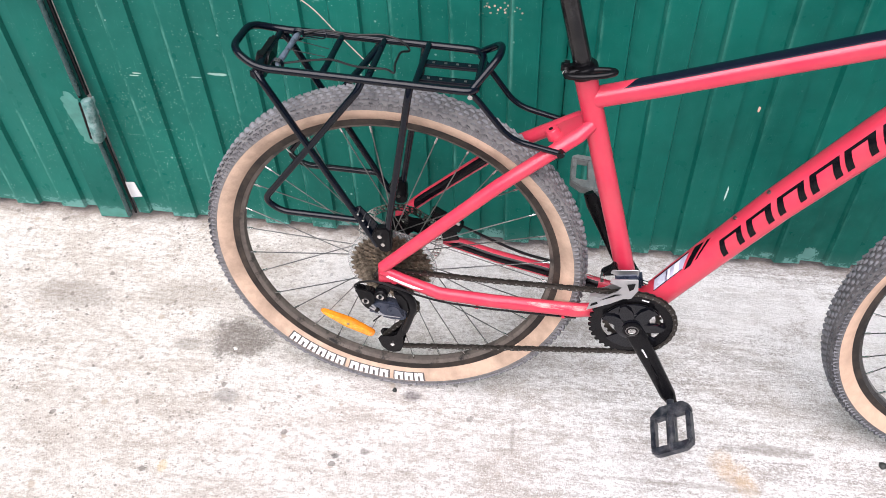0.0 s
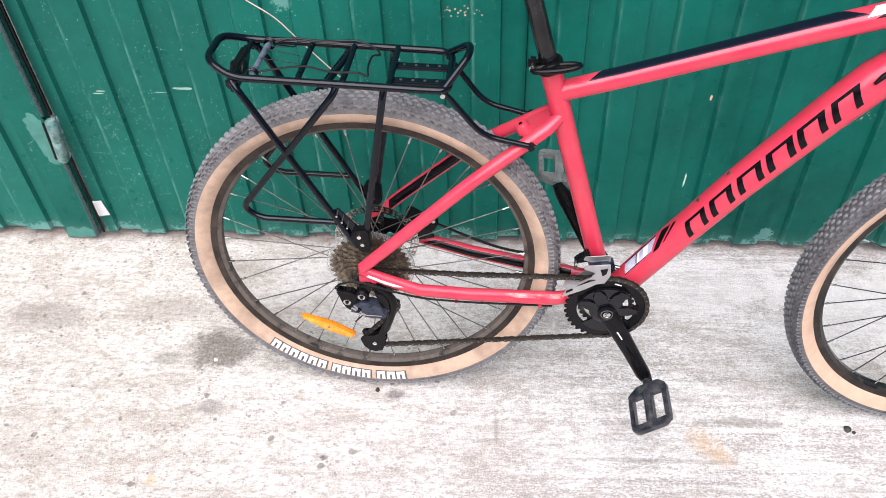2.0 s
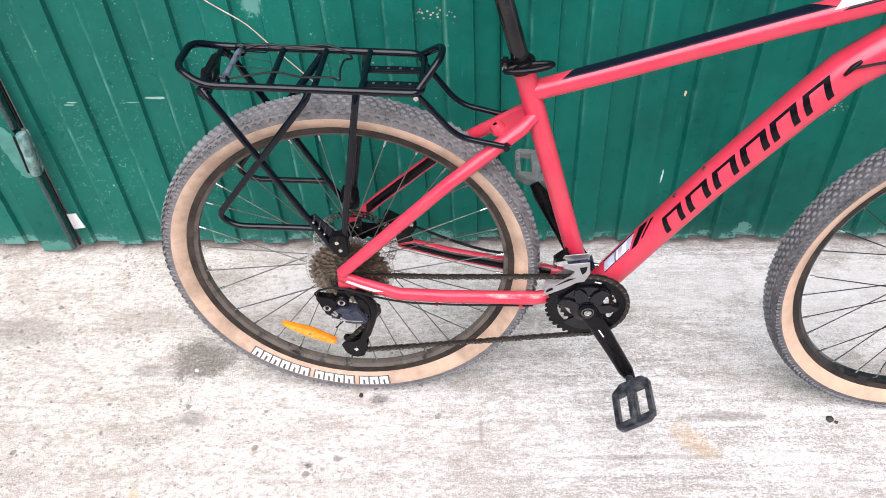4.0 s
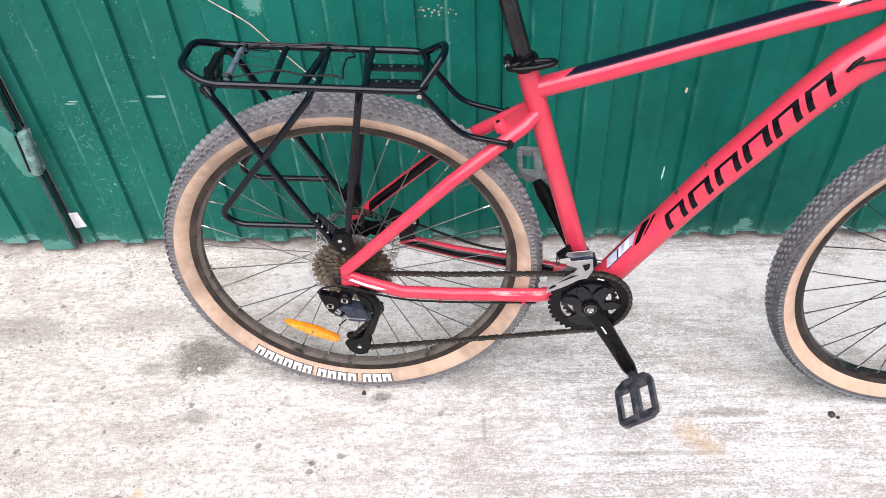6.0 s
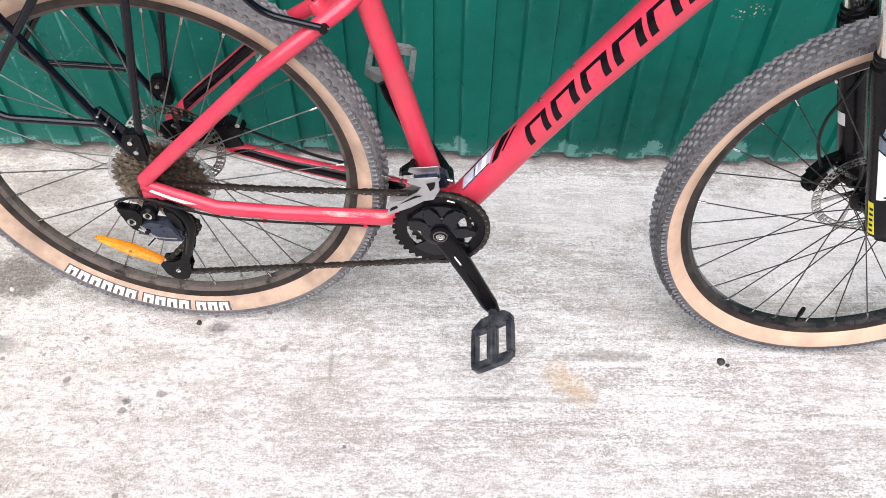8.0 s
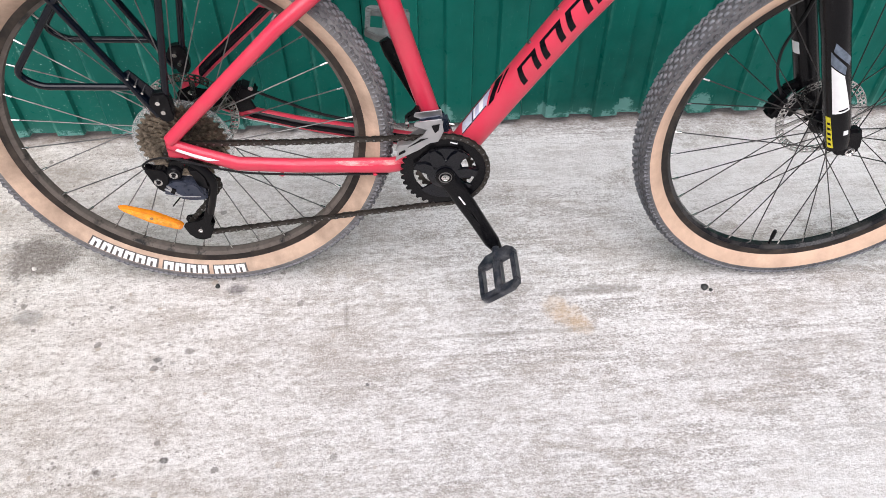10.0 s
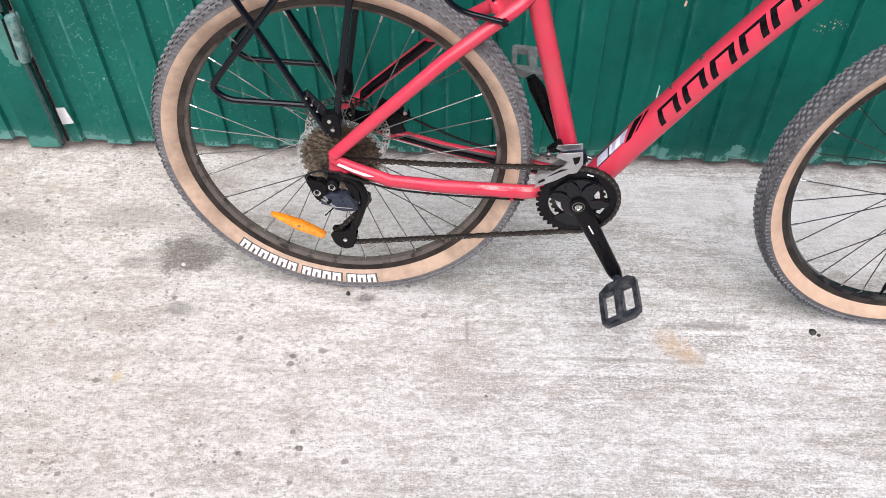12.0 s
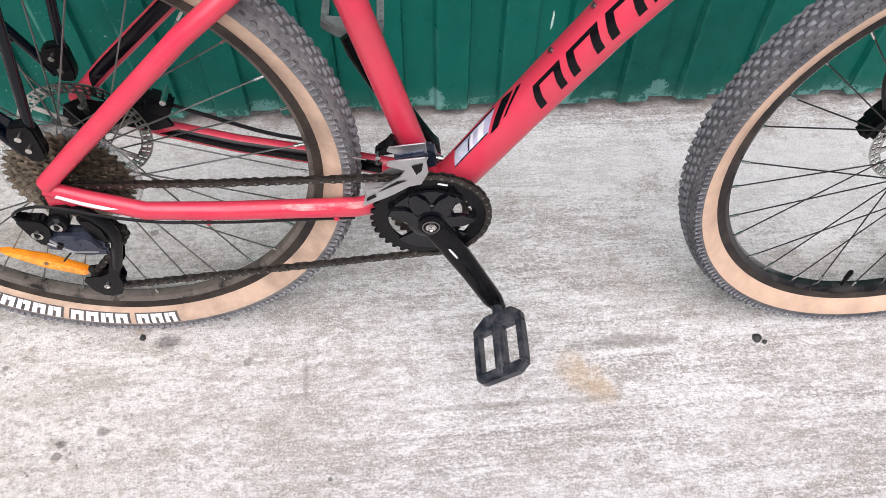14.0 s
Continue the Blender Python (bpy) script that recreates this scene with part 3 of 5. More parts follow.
def make_wheel(name, c, parent, flange_near, flange_far, turn, label, bed):
    """rim, tyre, tread, hub, spokes and nipples of one wheel about the axle at c."""
    rim = part(name, lathe([(0.2868, -0.0115), (0.2798, -0.0068), (0.2783, 0), (0.2798, 0.0068), (0.2868, 0.0115), (0.2905, 0)], 120, c), bed, parent, label)
    for s in (-1, 1):
        part("rim_edge", lathe([(0.299, s * 0.0135), (0.296, s * 0.0138), (0.2862, s * 0.0120), (0.2862, s * 0.0092), (0.296, s * 0.0110), (0.299, s * 0.0110)], 120, c), RIM, rim, "black rim flange")
    wall = [(0.298, 0.0138), (0.303, 0.0185), (0.309, 0.0235), (0.316, 0.0268), (0.3225, 0.0280)]
    for s in (-1, 1):
        part("sidewall", lathe([(r, s * y) for r, y in wall] + [(r - 0.001, s * (y - 0.0015)) for r, y in wall[::-1]], 120, c), DIRTY_TAN if bed is RIM_BED else TAN, rim, "stained tan rubber sidewall" if bed is RIM_BED else "tan rubber sidewall")
    crown = [(0.3223, 0.0281), (0.329, 0.0278), (0.3355, 0.0235), (0.3402, 0.0150), (0.3425, 0)]
    prof = crown + [(r, -y) for r, y in crown[-2::-1]]
    part("tyre", lathe(prof + [(0.319, -0.0265), (0.319, 0.0265)], 120, c), TYRE if bed is RIM_BED else CLEAN_TYRE, rim, "dusty grey knobby tyre" if bed is RIM_BED else "dark grey knobby tyre")
    bm = bmesh.new()
    rnd = random.Random(5)
    ribs = [(0.0282, 0.3278, 0.0062, 0.0088, 0.0018, -82, 0.0)]
    rows = [(0.0264, 0.3326, 0.0078, 0.0050, 0.0020, -60, 0.5), (0.0208, 0.3374, 0.0104, 0.0066, 0.0030, -40, 0.0), (0.0132, 0.3408, 0.0104, 0.0066, 0.0030, -22, 0.5), (0.0050, 0.3425, 0.0104, 0.0072, 0.0030, -6, 0.0)]
    for n, kinds, i in [(228, ribs, i) for i in range(228)] + [(138, rows, i) for i in range(138)]:
        t = 2 * math.pi * i / n + turn
        dt = 2 * math.pi / n
        for k, (y, r, sx, sy, sz, tilt, shift) in [(k, row) for k in (-1, 1) for row in kinds]:
            y, tilt, shift = y * k, tilt * k, shift + (0.5 if k > 0 else 0)
            sx *= rnd.uniform(0.88, 1.1)
            sy *= rnd.uniform(0.88, 1.1)
            a = t + shift * dt
            m = Matrix.Translation(c) @ Matrix.Rotation(-a, 4, "Y") @ Matrix.Translation((r, y, 0)) @ Matrix.Rotation(radians(tilt), 4, "Z") @ Matrix.Rotation(math.copysign(0.30, y) * (1 if shift in (0.0, 1.0) else -1) * (n < 150) + rnd.uniform(-0.15, 0.15), 4, "X")
            vs = []
            for dx, kk in ((-sz / 2, 1.0), (sz / 2, 0.70)):
                for dy, dz in ((-1, -1), (1, -1), (1, 1), (-1, 1)):
                    vs.append(bm.verts.new(m @ Vector((dx, dy * sy / 2 * kk, dz * sx / 2 * kk))))
            for f in ((4, 5, 6, 7), (0, 1, 5, 4), (1, 2, 6, 5), (2, 3, 7, 6), (3, 0, 4, 7)):
                bm.faces.new([vs[q] for q in f])
    tread = tagged(part("tread", bm, TREAD if bed is RIM_BED else CLEAN_TREAD, rim, "dusty rubber knobs" if bed is RIM_BED else "dark rubber knobs"), kind="stuff")
    tread.data.set_sharp_from_angle(angle=math.pi)
    prof = [(0.0095, -0.050), (0.012, -0.045), (0.012, flange_near - 0.004), (0.024, flange_near - 0.002), (0.024, flange_near + 0.002), (0.014, flange_near + 0.006),
            (0.014, flange_far - 0.006), (0.026, flange_far - 0.002), (0.026, flange_far + 0.002), (0.013, flange_far + 0.004), (0.0095, 0.050)]
    part("hub", lathe(prof, 32, c), BLACK_METAL, rim, "black alloy hub")
    for i in range(32):
        side = 1 if i % 2 else -1
        fy, fr = (flange_near, 0.022) if side < 0 else (flange_far, 0.024)
        lead = 1 if (i // 2) % 2 else -1
        t = 2 * math.pi * i / 32 + turn
        a = t + lead * radians(68)
        p = c + Vector((fr * math.cos(a), fy + 0.002 * lead, fr * math.sin(a)))
        q = c + Vector((0.2795 * math.cos(t), side * 0.003, 0.2795 * math.sin(t)))
        k = q + (p - q).normalized() * 0.013
        spoke = part("spoke", rod(p, k, 0.00105, 6), SPOKE if bed is RIM_BED else DARK_SPOKE, rim)
        part("nipple", rod(q, k, 0.0019, 6), STEEL, rim)
    return rim


rear = make_wheel("rear_wheel", AXLE, bicycle, -0.020, 0.034, radians(7.0), "black rear rim with dried mud", RIM_BED)
STEERED = pose(1.1095, 0.0133, 0.3475, -1.76, 0, 1.29)
front = make_wheel("front_wheel", Vector((0, 0, 0)), bicycle, -0.034, 0.022, radians(22.8), "black front rim with little mud", GLOSSY_RIM)
front.matrix_local = STEERED


def tube(name, pts, r, mat=RED, label="", wide=None, segs=20, power=2.0, parent=bicycle):
    return part(name, sweep(pts, r, segs, wide=wide, power=power), mat, parent, label)


SEAT_DIR = Vector((-0.3125, 0, 0.95))
seat_tube = tube("seat_tube", [BB, BB + SEAT_DIR * 0.2, BB + SEAT_DIR * 0.460], 0.0168)
TOP_LINE, TOP_HIGH, TOP_WIDE = [(0.304, 0, 0.712), (0.402, 0, 0.744), (0.503, 0, 0.779), (0.648, 0, 0.829), (0.803, 0, 0.880), (0.853, 0, 0.896)], [0.0150, 0.0150, 0.0152, 0.0162, 0.0170, 0.0170], [0.0155, 0.016, 0.0165, 0.018, 0.019, 0.019]
top_tube = tube("top_tube", TOP_LINE, TOP_HIGH, wide=TOP_WIDE, power=2.6)
DOWN_LINE, DOWN_HIGH, DOWN_WIDE = [(0.436, 0, 0.300), (0.464, 0, 0.324), (0.533, 0, 0.436), (0.610, 0, 0.557), (0.709, 0, 0.697), (0.756, 0, 0.758), (0.806, 0, 0.800), (0.880, 0, 0.825)], [0.0230, 0.0240, 0.0250, 0.0262, 0.0290, 0.0305, 0.0315, 0.030], [0.024, 0.024, 0.0245, 0.025, 0.026, 0.027, 0.027, 0.024]
down_tube = tube("down_tube", DOWN_LINE, DOWN_HIGH, wide=DOWN_WIDE, power=2.5, label="red down tube with black printed shapes")
head_tube = tube("head_tube", [(0.887, 0, 0.80), (0.843, 0, 0.925)], 0.024)
part("bottom_bracket", lathe([(0.0215, -0.036), (0.0225, -0.034), (0.0225, 0.034), (0.0215, 0.036), (0.012, 0.036), (0.012, -0.036)], 32, BB), RED, bicycle)
for s in (-1, 1):
    tube("seat_stay", [(-0.006, s * 0.072, 0.384), (0.047, s * 0.070, 0.440), (0.178, s * 0.055, 0.572), (0.290, s * 0.025, 0.660), (0.307, s * 0.010, 0.672)], [0.0105, 0.0110, 0.0112, 0.0112, 0.0100])
    tube("chain_stay", [(-0.010, s * 0.072, 0.378), (0.03, s * 0.072, 0.360), (0.092, s * 0.070, 0.336), (0.182, s * 0.058, 0.322), (0.337, s * 0.040, 0.308), (0.405, s * 0.024, 0.308)], [0.010, 0.0118, 0.0122, 0.0125, 0.0145, 0.0150], wide=[0.008, 0.009, 0.010, 0.011, 0.011, 0.010])
seat_post = tube("seat_post", [BB + SEAT_DIR * 0.40, BB + SEAT_DIR * 0.75], 0.0136, SEATPOST, "scuffed black alloy seat post")


# ---- patches that lie on a tube or a tyre ----
def surface_point(pts, rad, wid, power, s, a, lift):
    """The point at the length s (0 to 1) and angle a of a tube built with up = y."""
    n = len(pts) - 1
    i = min(int(s * n), n - 1)
    f = s * n - i
    p, d = pts[i].lerp(pts[i + 1], f), (pts[i + 1] - pts[i]).normalized()
    r, w = rad[i] * (1 - f) + rad[i + 1] * f + lift, wid[i] * (1 - f) + wid[i + 1] * f + lift
    side = Vector((0, 1, 0)) - d * d.y
    side.normalize()
    o = d.cross(side)
    c, t = math.cos(a), math.sin(a)
    c, t = math.copysign(abs(c) ** (2 / power), c), math.copysign(abs(t) ** (2 / power), t)
    return p + side * (w * c) + o * (r * t)


def resample(pts, rad, wid, n=60):
    pts = [Vector(p) for p in pts]
    acc = [0]
    for a, b in zip(pts, pts[1:]):
        acc.append(acc[-1] + (b - a).length)
    grid = np.linspace(0, acc[-1], n + 1)
    cols = [np.interp(grid, acc, [p[k] for p in pts]) for k in range(3)]
    return [Vector(c) for c in zip(*cols)], list(np.interp(grid, acc, rad)), list(np.interp(grid, acc, wid))


def tube_patch(path, corners, lift=0.0004, power=2.0, bm=None, na=6, ns=8):
    """A thin patch on a tube: corners (s, angle in degrees) round a quad."""
    bm = bm or bmesh.new()
    (s0, a0), (s1, a1), (s2, a2), (s3, a3) = corners
    rows = []
    for i in range(ns + 1):
        u = i / ns
        row = []
        for j in range(na + 1):
            v = j / na
            s = (s0 * (1 - u) + s1 * u) * (1 - v) + (s3 * (1 - u) + s2 * u) * v
            a = (a0 * (1 - u) + a1 * u) * (1 - v) + (a3 * (1 - u) + a2 * u) * v
            row.append(bm.verts.new(surface_point(*path, power, s, radians(a), lift)))
        rows.append(row)
    for i in range(ns):
        for j in range(na):
            bm.faces.new((rows[i][j], rows[i][j + 1], rows[i + 1][j + 1], rows[i + 1][j]))
    return bm


WALL_R, WALL_Y = (0.298, 0.303, 0.309, 0.316, 0.3225), (0.0138, 0.0185, 0.0235, 0.0268, 0.0280)


def wall_patch(c, quads, lift, bm=None):
    """Patches on the near sidewall: quads of (radius, degrees)."""
    bm = bm or bmesh.new()
    for (r0, a0), (r1, a1), (r2, a2), (r3, a3) in quads:
        rows = []
        for i in range(7):
            u = i / 6
            row = []
            for j in range(5):
                v = j / 4
                r = (r0 * (1 - u) + r1 * u) * (1 - v) + (r3 * (1 - u) + r2 * u) * v
                a = radians((a0 * (1 - u) + a1 * u) * (1 - v) + (a3 * (1 - u) + a2 * u) * v)
                y = -float(np.interp(r, WALL_R, WALL_Y)) - lift
                row.append(bm.verts.new(c + Vector((r * math.cos(a), y, r * math.sin(a)))))
            rows.append(row)
        for i in range(6):
            for j in range(4):
                bm.faces.new((rows[i][j], rows[i][j + 1], rows[i + 1][j + 1], rows[i + 1][j]))
    return bm


# lettering shapes on the rear tyre, drawn as plain bars
a = 227.2
for word in (6, 4, 3):
    end = a + word * 3.85
    part("sidewall_print", wall_patch(AXLE, [((0.3040, a - 0.5), (0.3040, end), (0.3208, end + 0.3), (0.3208, a - 0.3))], 0.0004), GREY_PRINT, rear, "worn grey print on the sidewall")
    for i in range(word):
        bars = [((0.3052, a), (0.3052, a + 1.20), (0.3200, a + 1.40), (0.3200, a + 0.2)), ((0.3052, a + 2.0), (0.3052, a + 3.20), (0.3200, a + 3.40), (0.3200, a + 2.2)),
                ((0.3052, a + 1.3), (0.3052, a + 2.1), (0.3100, a + 2.2), (0.3100, a + 1.4))]
        part("sidewall_mark", wall_patch(AXLE, bars, 0.0009), WHITE_DECAL, rear, "white printed shape")
        a += 3.85
    a += 1.9

# ---- frame details ----
DOWN = resample(DOWN_LINE, DOWN_HIGH, DOWN_WIDE)
DOWN_LEN = sum((b - a).length for a, b in zip(DOWN[0], DOWN[0][1:]))


def down_patch(quads, mat, label, lift=0.0005):
    """One printed shape. quads: corners in metres along the tube and degrees round it; 180 faces the near side, 90 is its upper edge."""
    bm = bmesh.new()
    for q in quads:
        tube_patch(DOWN, [(s / DOWN_LEN, a) for s, a in q], lift, 2.5, bm, 4, 4)
    part("decal", bm, mat, down_tube, label)


def glyph(s, w, strokes):
    """Slanted strokes in a cell that begins at s."""
    out = []
    for u0, v0, u1, v1 in strokes:
        corners = []
        for u, v in ((u0, v0), (u1, v0), (u1, v1), (u0, v1)):
            corners.append((s + w * u + 0.015 * v, 184 - 57 * v))
        out.append(corners)
    return out


BARS = ((0, 0, 0.23, 1), (0.23, 0.80, 0.74, 1), (0.74, 0, 0.97, 1))
for s, w in ((0.197, 0.046), (0.252, 0.049), (0.310, 0.049), (0.367, 0.052), (0.425, 0.050), (0.484, 0.048)):
    down_patch(glyph(s, w, BARS), BLACK_DECAL, "black slanted printed shape")
down_patch([[(0.070, 86), (0.062, 130), (0.130, 130), (0.152, 86)]], LILAC_DECAL, "pale lilac and white sticker")
down_patch([[(0.072, 92), (0.067, 125), (0.088, 125), (0.097, 92)]], PALE_STICKER, "pale blue sticker patch", 0.0009)
down_patch([[(0.104, 90), (0.096, 126), (0.101, 126), (0.109, 90)], [(0.119, 90), (0.111, 126), (0.122, 126), (0.132, 90)]], WHITE_DECAL, "white sticker shapes", 0.0009)
down_patch([[(0.062, 127), (0.062, 130), (0.130, 130), (0.130, 127)], [(0.070, 84), (0.070, 88), (0.152, 88), (0.152, 84)], [(0.100, 90), (0.092, 126), (0.094, 126), (0.102, 90)]], BLACK_DECAL, "thin dark lines on the sticker", 0.0012)
down_patch([[(0.132, 138), (0.147, 138), (0.186, 90), (0.166, 86)]], BLACK_DECAL, "black slanted stripe", 0.0013)
down_patch([[(0.158, 132), (0.163, 132), (0.200, 92), (0.192, 90)]], BLACK_DECAL, "thin black slanted stripe")
for s in (0.252, 0.318):
    p = surface_point(*DOWN, 2.5, s / DOWN_LEN, radians(90), 0.0)
    q = surface_point(*DOWN, 2.5, s / DOWN_LEN, radians(90), 0.003)
    part("bottle_bolt", rod(p, q, 0.0032, 10), SPOKE, down_tube, "small black bolt")
p = [surface_point(*DOWN, 2.5, s / DOWN_LEN, radians(a), 0.0012) for s, a in ((0.558, 158), (0.570, 152), (0.584, 148))]
part("cable_port", sweep(p, [0.0025, 0.0045, 0.0025], 10), BLACK_PLASTIC, down_tube, "black rubber cable port")
part("cable", sweep(rounded([p[1] + Vector((0, -0.002, 0)), p[2] + Vector((0.02, -0.010, 0.002)), (0.86, -0.045, 0.812), (0.90, -0.06, 0.86)], 0.03), 0.0022, 8), CABLE, down_tube, "black brake hose")

TOP = resample(TOP_LINE, TOP_HIGH, TOP_WIDE)
TOP_LEN = sum((b - a).length for a, b in zip(TOP[0], TOP[0][1:]))
part("stripe", tube_patch(TOP, [(0.045 / TOP_LEN, 130), (0.43 / TOP_LEN, 130), (0.38 / TOP_LEN, 35), (0.080 / TOP_LEN, 35)], 0.0005, 2.6, None, 14, 24), NAVY_DECAL, top_tube, "glossy black stripe along the top")
part("stripe", tube_patch(TOP, [(0.425 / TOP_LEN, 145), (0.56 / TOP_LEN, 145), (0.56 / TOP_LEN, 90), (0.44 / TOP_LEN, 90)], 0.0005, 2.6), WHITE_DECAL, top_tube, "white stripe by the head tube")
part("stripe", tube_patch(TOP, [(0.435 / TOP_LEN, 160), (0.50 / TOP_LEN, 160), (0.51 / TOP_LEN, 146), (0.445 / TOP_LEN, 146)], 0.0008, 2.6), BLACK_DECAL, top_tube, "short black bar")

for s, paths in ((-1, "near"), (1, "far")):
    stay = resample([(-0.006, s * 0.072, 0.384), (0.047, s * 0.070, 0.440), (0.178, s * 0.055, 0.573), (0.296, s * 0.024, 0.668)], [0.0105, 0.0112, 0.0118, 0.0122], [0.0105, 0.0112, 0.0118, 0.0122])
    lower = resample([(-0.010, s * 0.072, 0.378), (0.03, s * 0.072, 0.360), (0.092, s * 0.070, 0.336), (0.182, s * 0.058, 0.322), (0.337, s * 0.040, 0.308), (0.405, s * 0.024, 0.308)],
                     [0.010, 0.0118, 0.0122, 0.0125, 0.0145, 0.0150], [0.008, 0.009, 0.010, 0.011, 0.011, 0.010])
    if s > 0:
        part("stay_stripe", tube_patch(stay, [(0.13, 120), (0.52, 125), (0.56, 200), (0.10, 195)], 0.0006, 2.0, None, 8, 16), BLACK_DECAL, bicycle, "black stripe inside the seat stay")
        part("stay_stripe", tube_patch(lower, [(0.30, 128), (0.92, 122), (0.92, 196), (0.24, 186)], 0.0006, 2.0, None, 8, 16), BLACK_DECAL, bicycle, "black stripe inside the chain stay")
    else:
        part("stay_stripe", tube_patch(lower, [(0.035, 165), (0.19, 160), (0.15, 190), (0.03, 195)], 0.0006, 2.0, None, 6, 10), WHITE_DECAL, bicycle, "white stripe on the chain stay")
        part("chain_scuff", tube_patch(lower, [(0.44, 112), (0.95, 112), (0.90, 150), (0.50, 150)], 0.0005, 2.0, None, 8, 20), SCUFF, bicycle, "pale chain scuffs on the red paint")
    # dropout plates
    outline = [(-0.014, 0.384), (0.004, 0.380), (0.020, 0.352), (0.006, 0.331), (-0.014, 0.334)]
    part("dropout", plate(outline, s * 0.070 - 0.004, s * 0.070 + 0.004, None, 0.0015), RED, bicycle)
part("stay_bridge", block((0.056, 0.052, 0.008), pose(0.276, 0, 0.655, 0, -39, 0), None, 0.003), RED, bicycle)
boss = part("fender_boss", sweep([(0.256, -0.004, 0.640), (0.249, -0.005, 0.652), (0.248, -0.005, 0.654)], [0.012, 0.0105, 0.009], 16), RED, bicycle)
part("fender_hole", sweep([(0.2485, -0.005, 0.653), (0.2475, -0.005, 0.6548)], 0.0032, 10), BLACK_DECAL, boss)

# seat clamp
c0 = BB + SEAT_DIR * 0.460
clamp = part("seat_clamp", sweep([c0, c0 + SEAT_DIR * 0.003, c0 + SEAT_DIR * 0.014, c0 + SEAT_DIR * 0.017], [0.0195, 0.021, 0.021, 0.0195], 28), BLACK_METAL, bicycle, "black quick-release seat clamp")
part("clamp_ear", block((0.016, 0.017, 0.017), Matrix.Translation(c0 + Vector((-0.028, -0.004, 0.012))), None, 0.004), BLACK_METAL, clamp)
part("clamp_bolt", rod(c0 + Vector((-0.029, -0.018, 0.010)), c0 + Vector((-0.029, 0.016, 0.010)), 0.0042, 12), STEEL, clamp)
loop = [c0 + Vector((0.006 + 0.034 * math.cos(t), -0.020 + 0.0095 * math.sin(t), 0.014 + 0.006 * math.cos(t))) for t in np.linspace(0, 2 * math.pi, 32, endpoint=False)]
part("clamp_lever", sweep(loop, 0.0044, 10, closed=True), BLACK_METAL, clamp, "black quick-release lever loop")
part("post_collar", sweep([BB + SEAT_DIR * 0.477, BB + SEAT_DIR * 0.482], 0.0155, 24), BLACK_METAL, clamp)

# ---- crankset ----
RING = BB + Vector((0, 0.004, 0))
big = part("chainring", gear(36, 0.0750, 0.0700, 0.0525, -0.0635, -0.0600, RING), BLACK_METAL, bicycle, "black chainring")
part("inner_chainring", gear(26, 0.0505, 0.0465, 0.0400, -0.0545, -0.0515, RING), CHAIN, big, "worn small chainring")
for ang, wide in ((64, 1.0), (116, 1.0), (158, 0.8), (6, 0.8)):
    t = radians(ang)
    d, o = Vector((math.cos(t), 0, math.sin(t))), Vector((-math.sin(t), 0, math.cos(t)))
    out = []
    for r, h in ((0.010, 0.014), (0.022, 0.0115), (0.040, 0.0080), (0.050, 0.0095), (0.057, 0.0070), (0.057, -0.0070), (0.050, -0.0095), (0.040, -0.0080), (0.022, -0.0115), (0.010, -0.014)):
        p = RING + d * r + o * h * wide
        out.append((p.x, p.z))
    part("spider_arm", plate(out, -0.0690, -0.0625, None, 0.003), SPIDER, big)
for first, last in ((44, 172), (222, 332), (352, 372)):
    sector = [(RING.x + 0.006 * math.cos(radians((first + last) / 2)), RING.z + 0.006 * math.sin(radians((first + last) / 2)))]
    sector += [(RING.x + 0.0530 * math.cos(radians(first + (last - first) * k / 12)), RING.z + 0.0530 * math.sin(radians(first + (last - first) * k / 12))) for k in range(13)]
    part("spider_web", plate(sector, -0.0650, -0.0615), SPIDER, big)
part("spider_hub", lathe([(0.012, -0.0735), (0.022, -0.0728), (0.029, -0.0705), (0.031, -0.0670), (0.031, -0.0640), (0.012, -0.0640)], 40, RING), SPIDER, big)
for ang in (64, 116, 158, 6):
    t = radians(ang)
    p = RING + Vector((0.052 * math.cos(t), 0, 0.052 * math.sin(t)))
    part("chainring_bolt", rod(p + Vector((0, -0.0705, 0)), p + Vector((0, -0.060, 0)), 0.0048, 12), BLACK_METAL, big)
part("maker_mark", block((0.012, 0.0006, 0.0024), Matrix.Translation(RING + Vector((0.012, -0.0639, 0.0605))) @ Matrix.Rotation(radians(14), 4, "Y")), WHITE_DECAL, big, "pale printed bar")
CRANK = Vector((0.0955, 0, -0.1515))
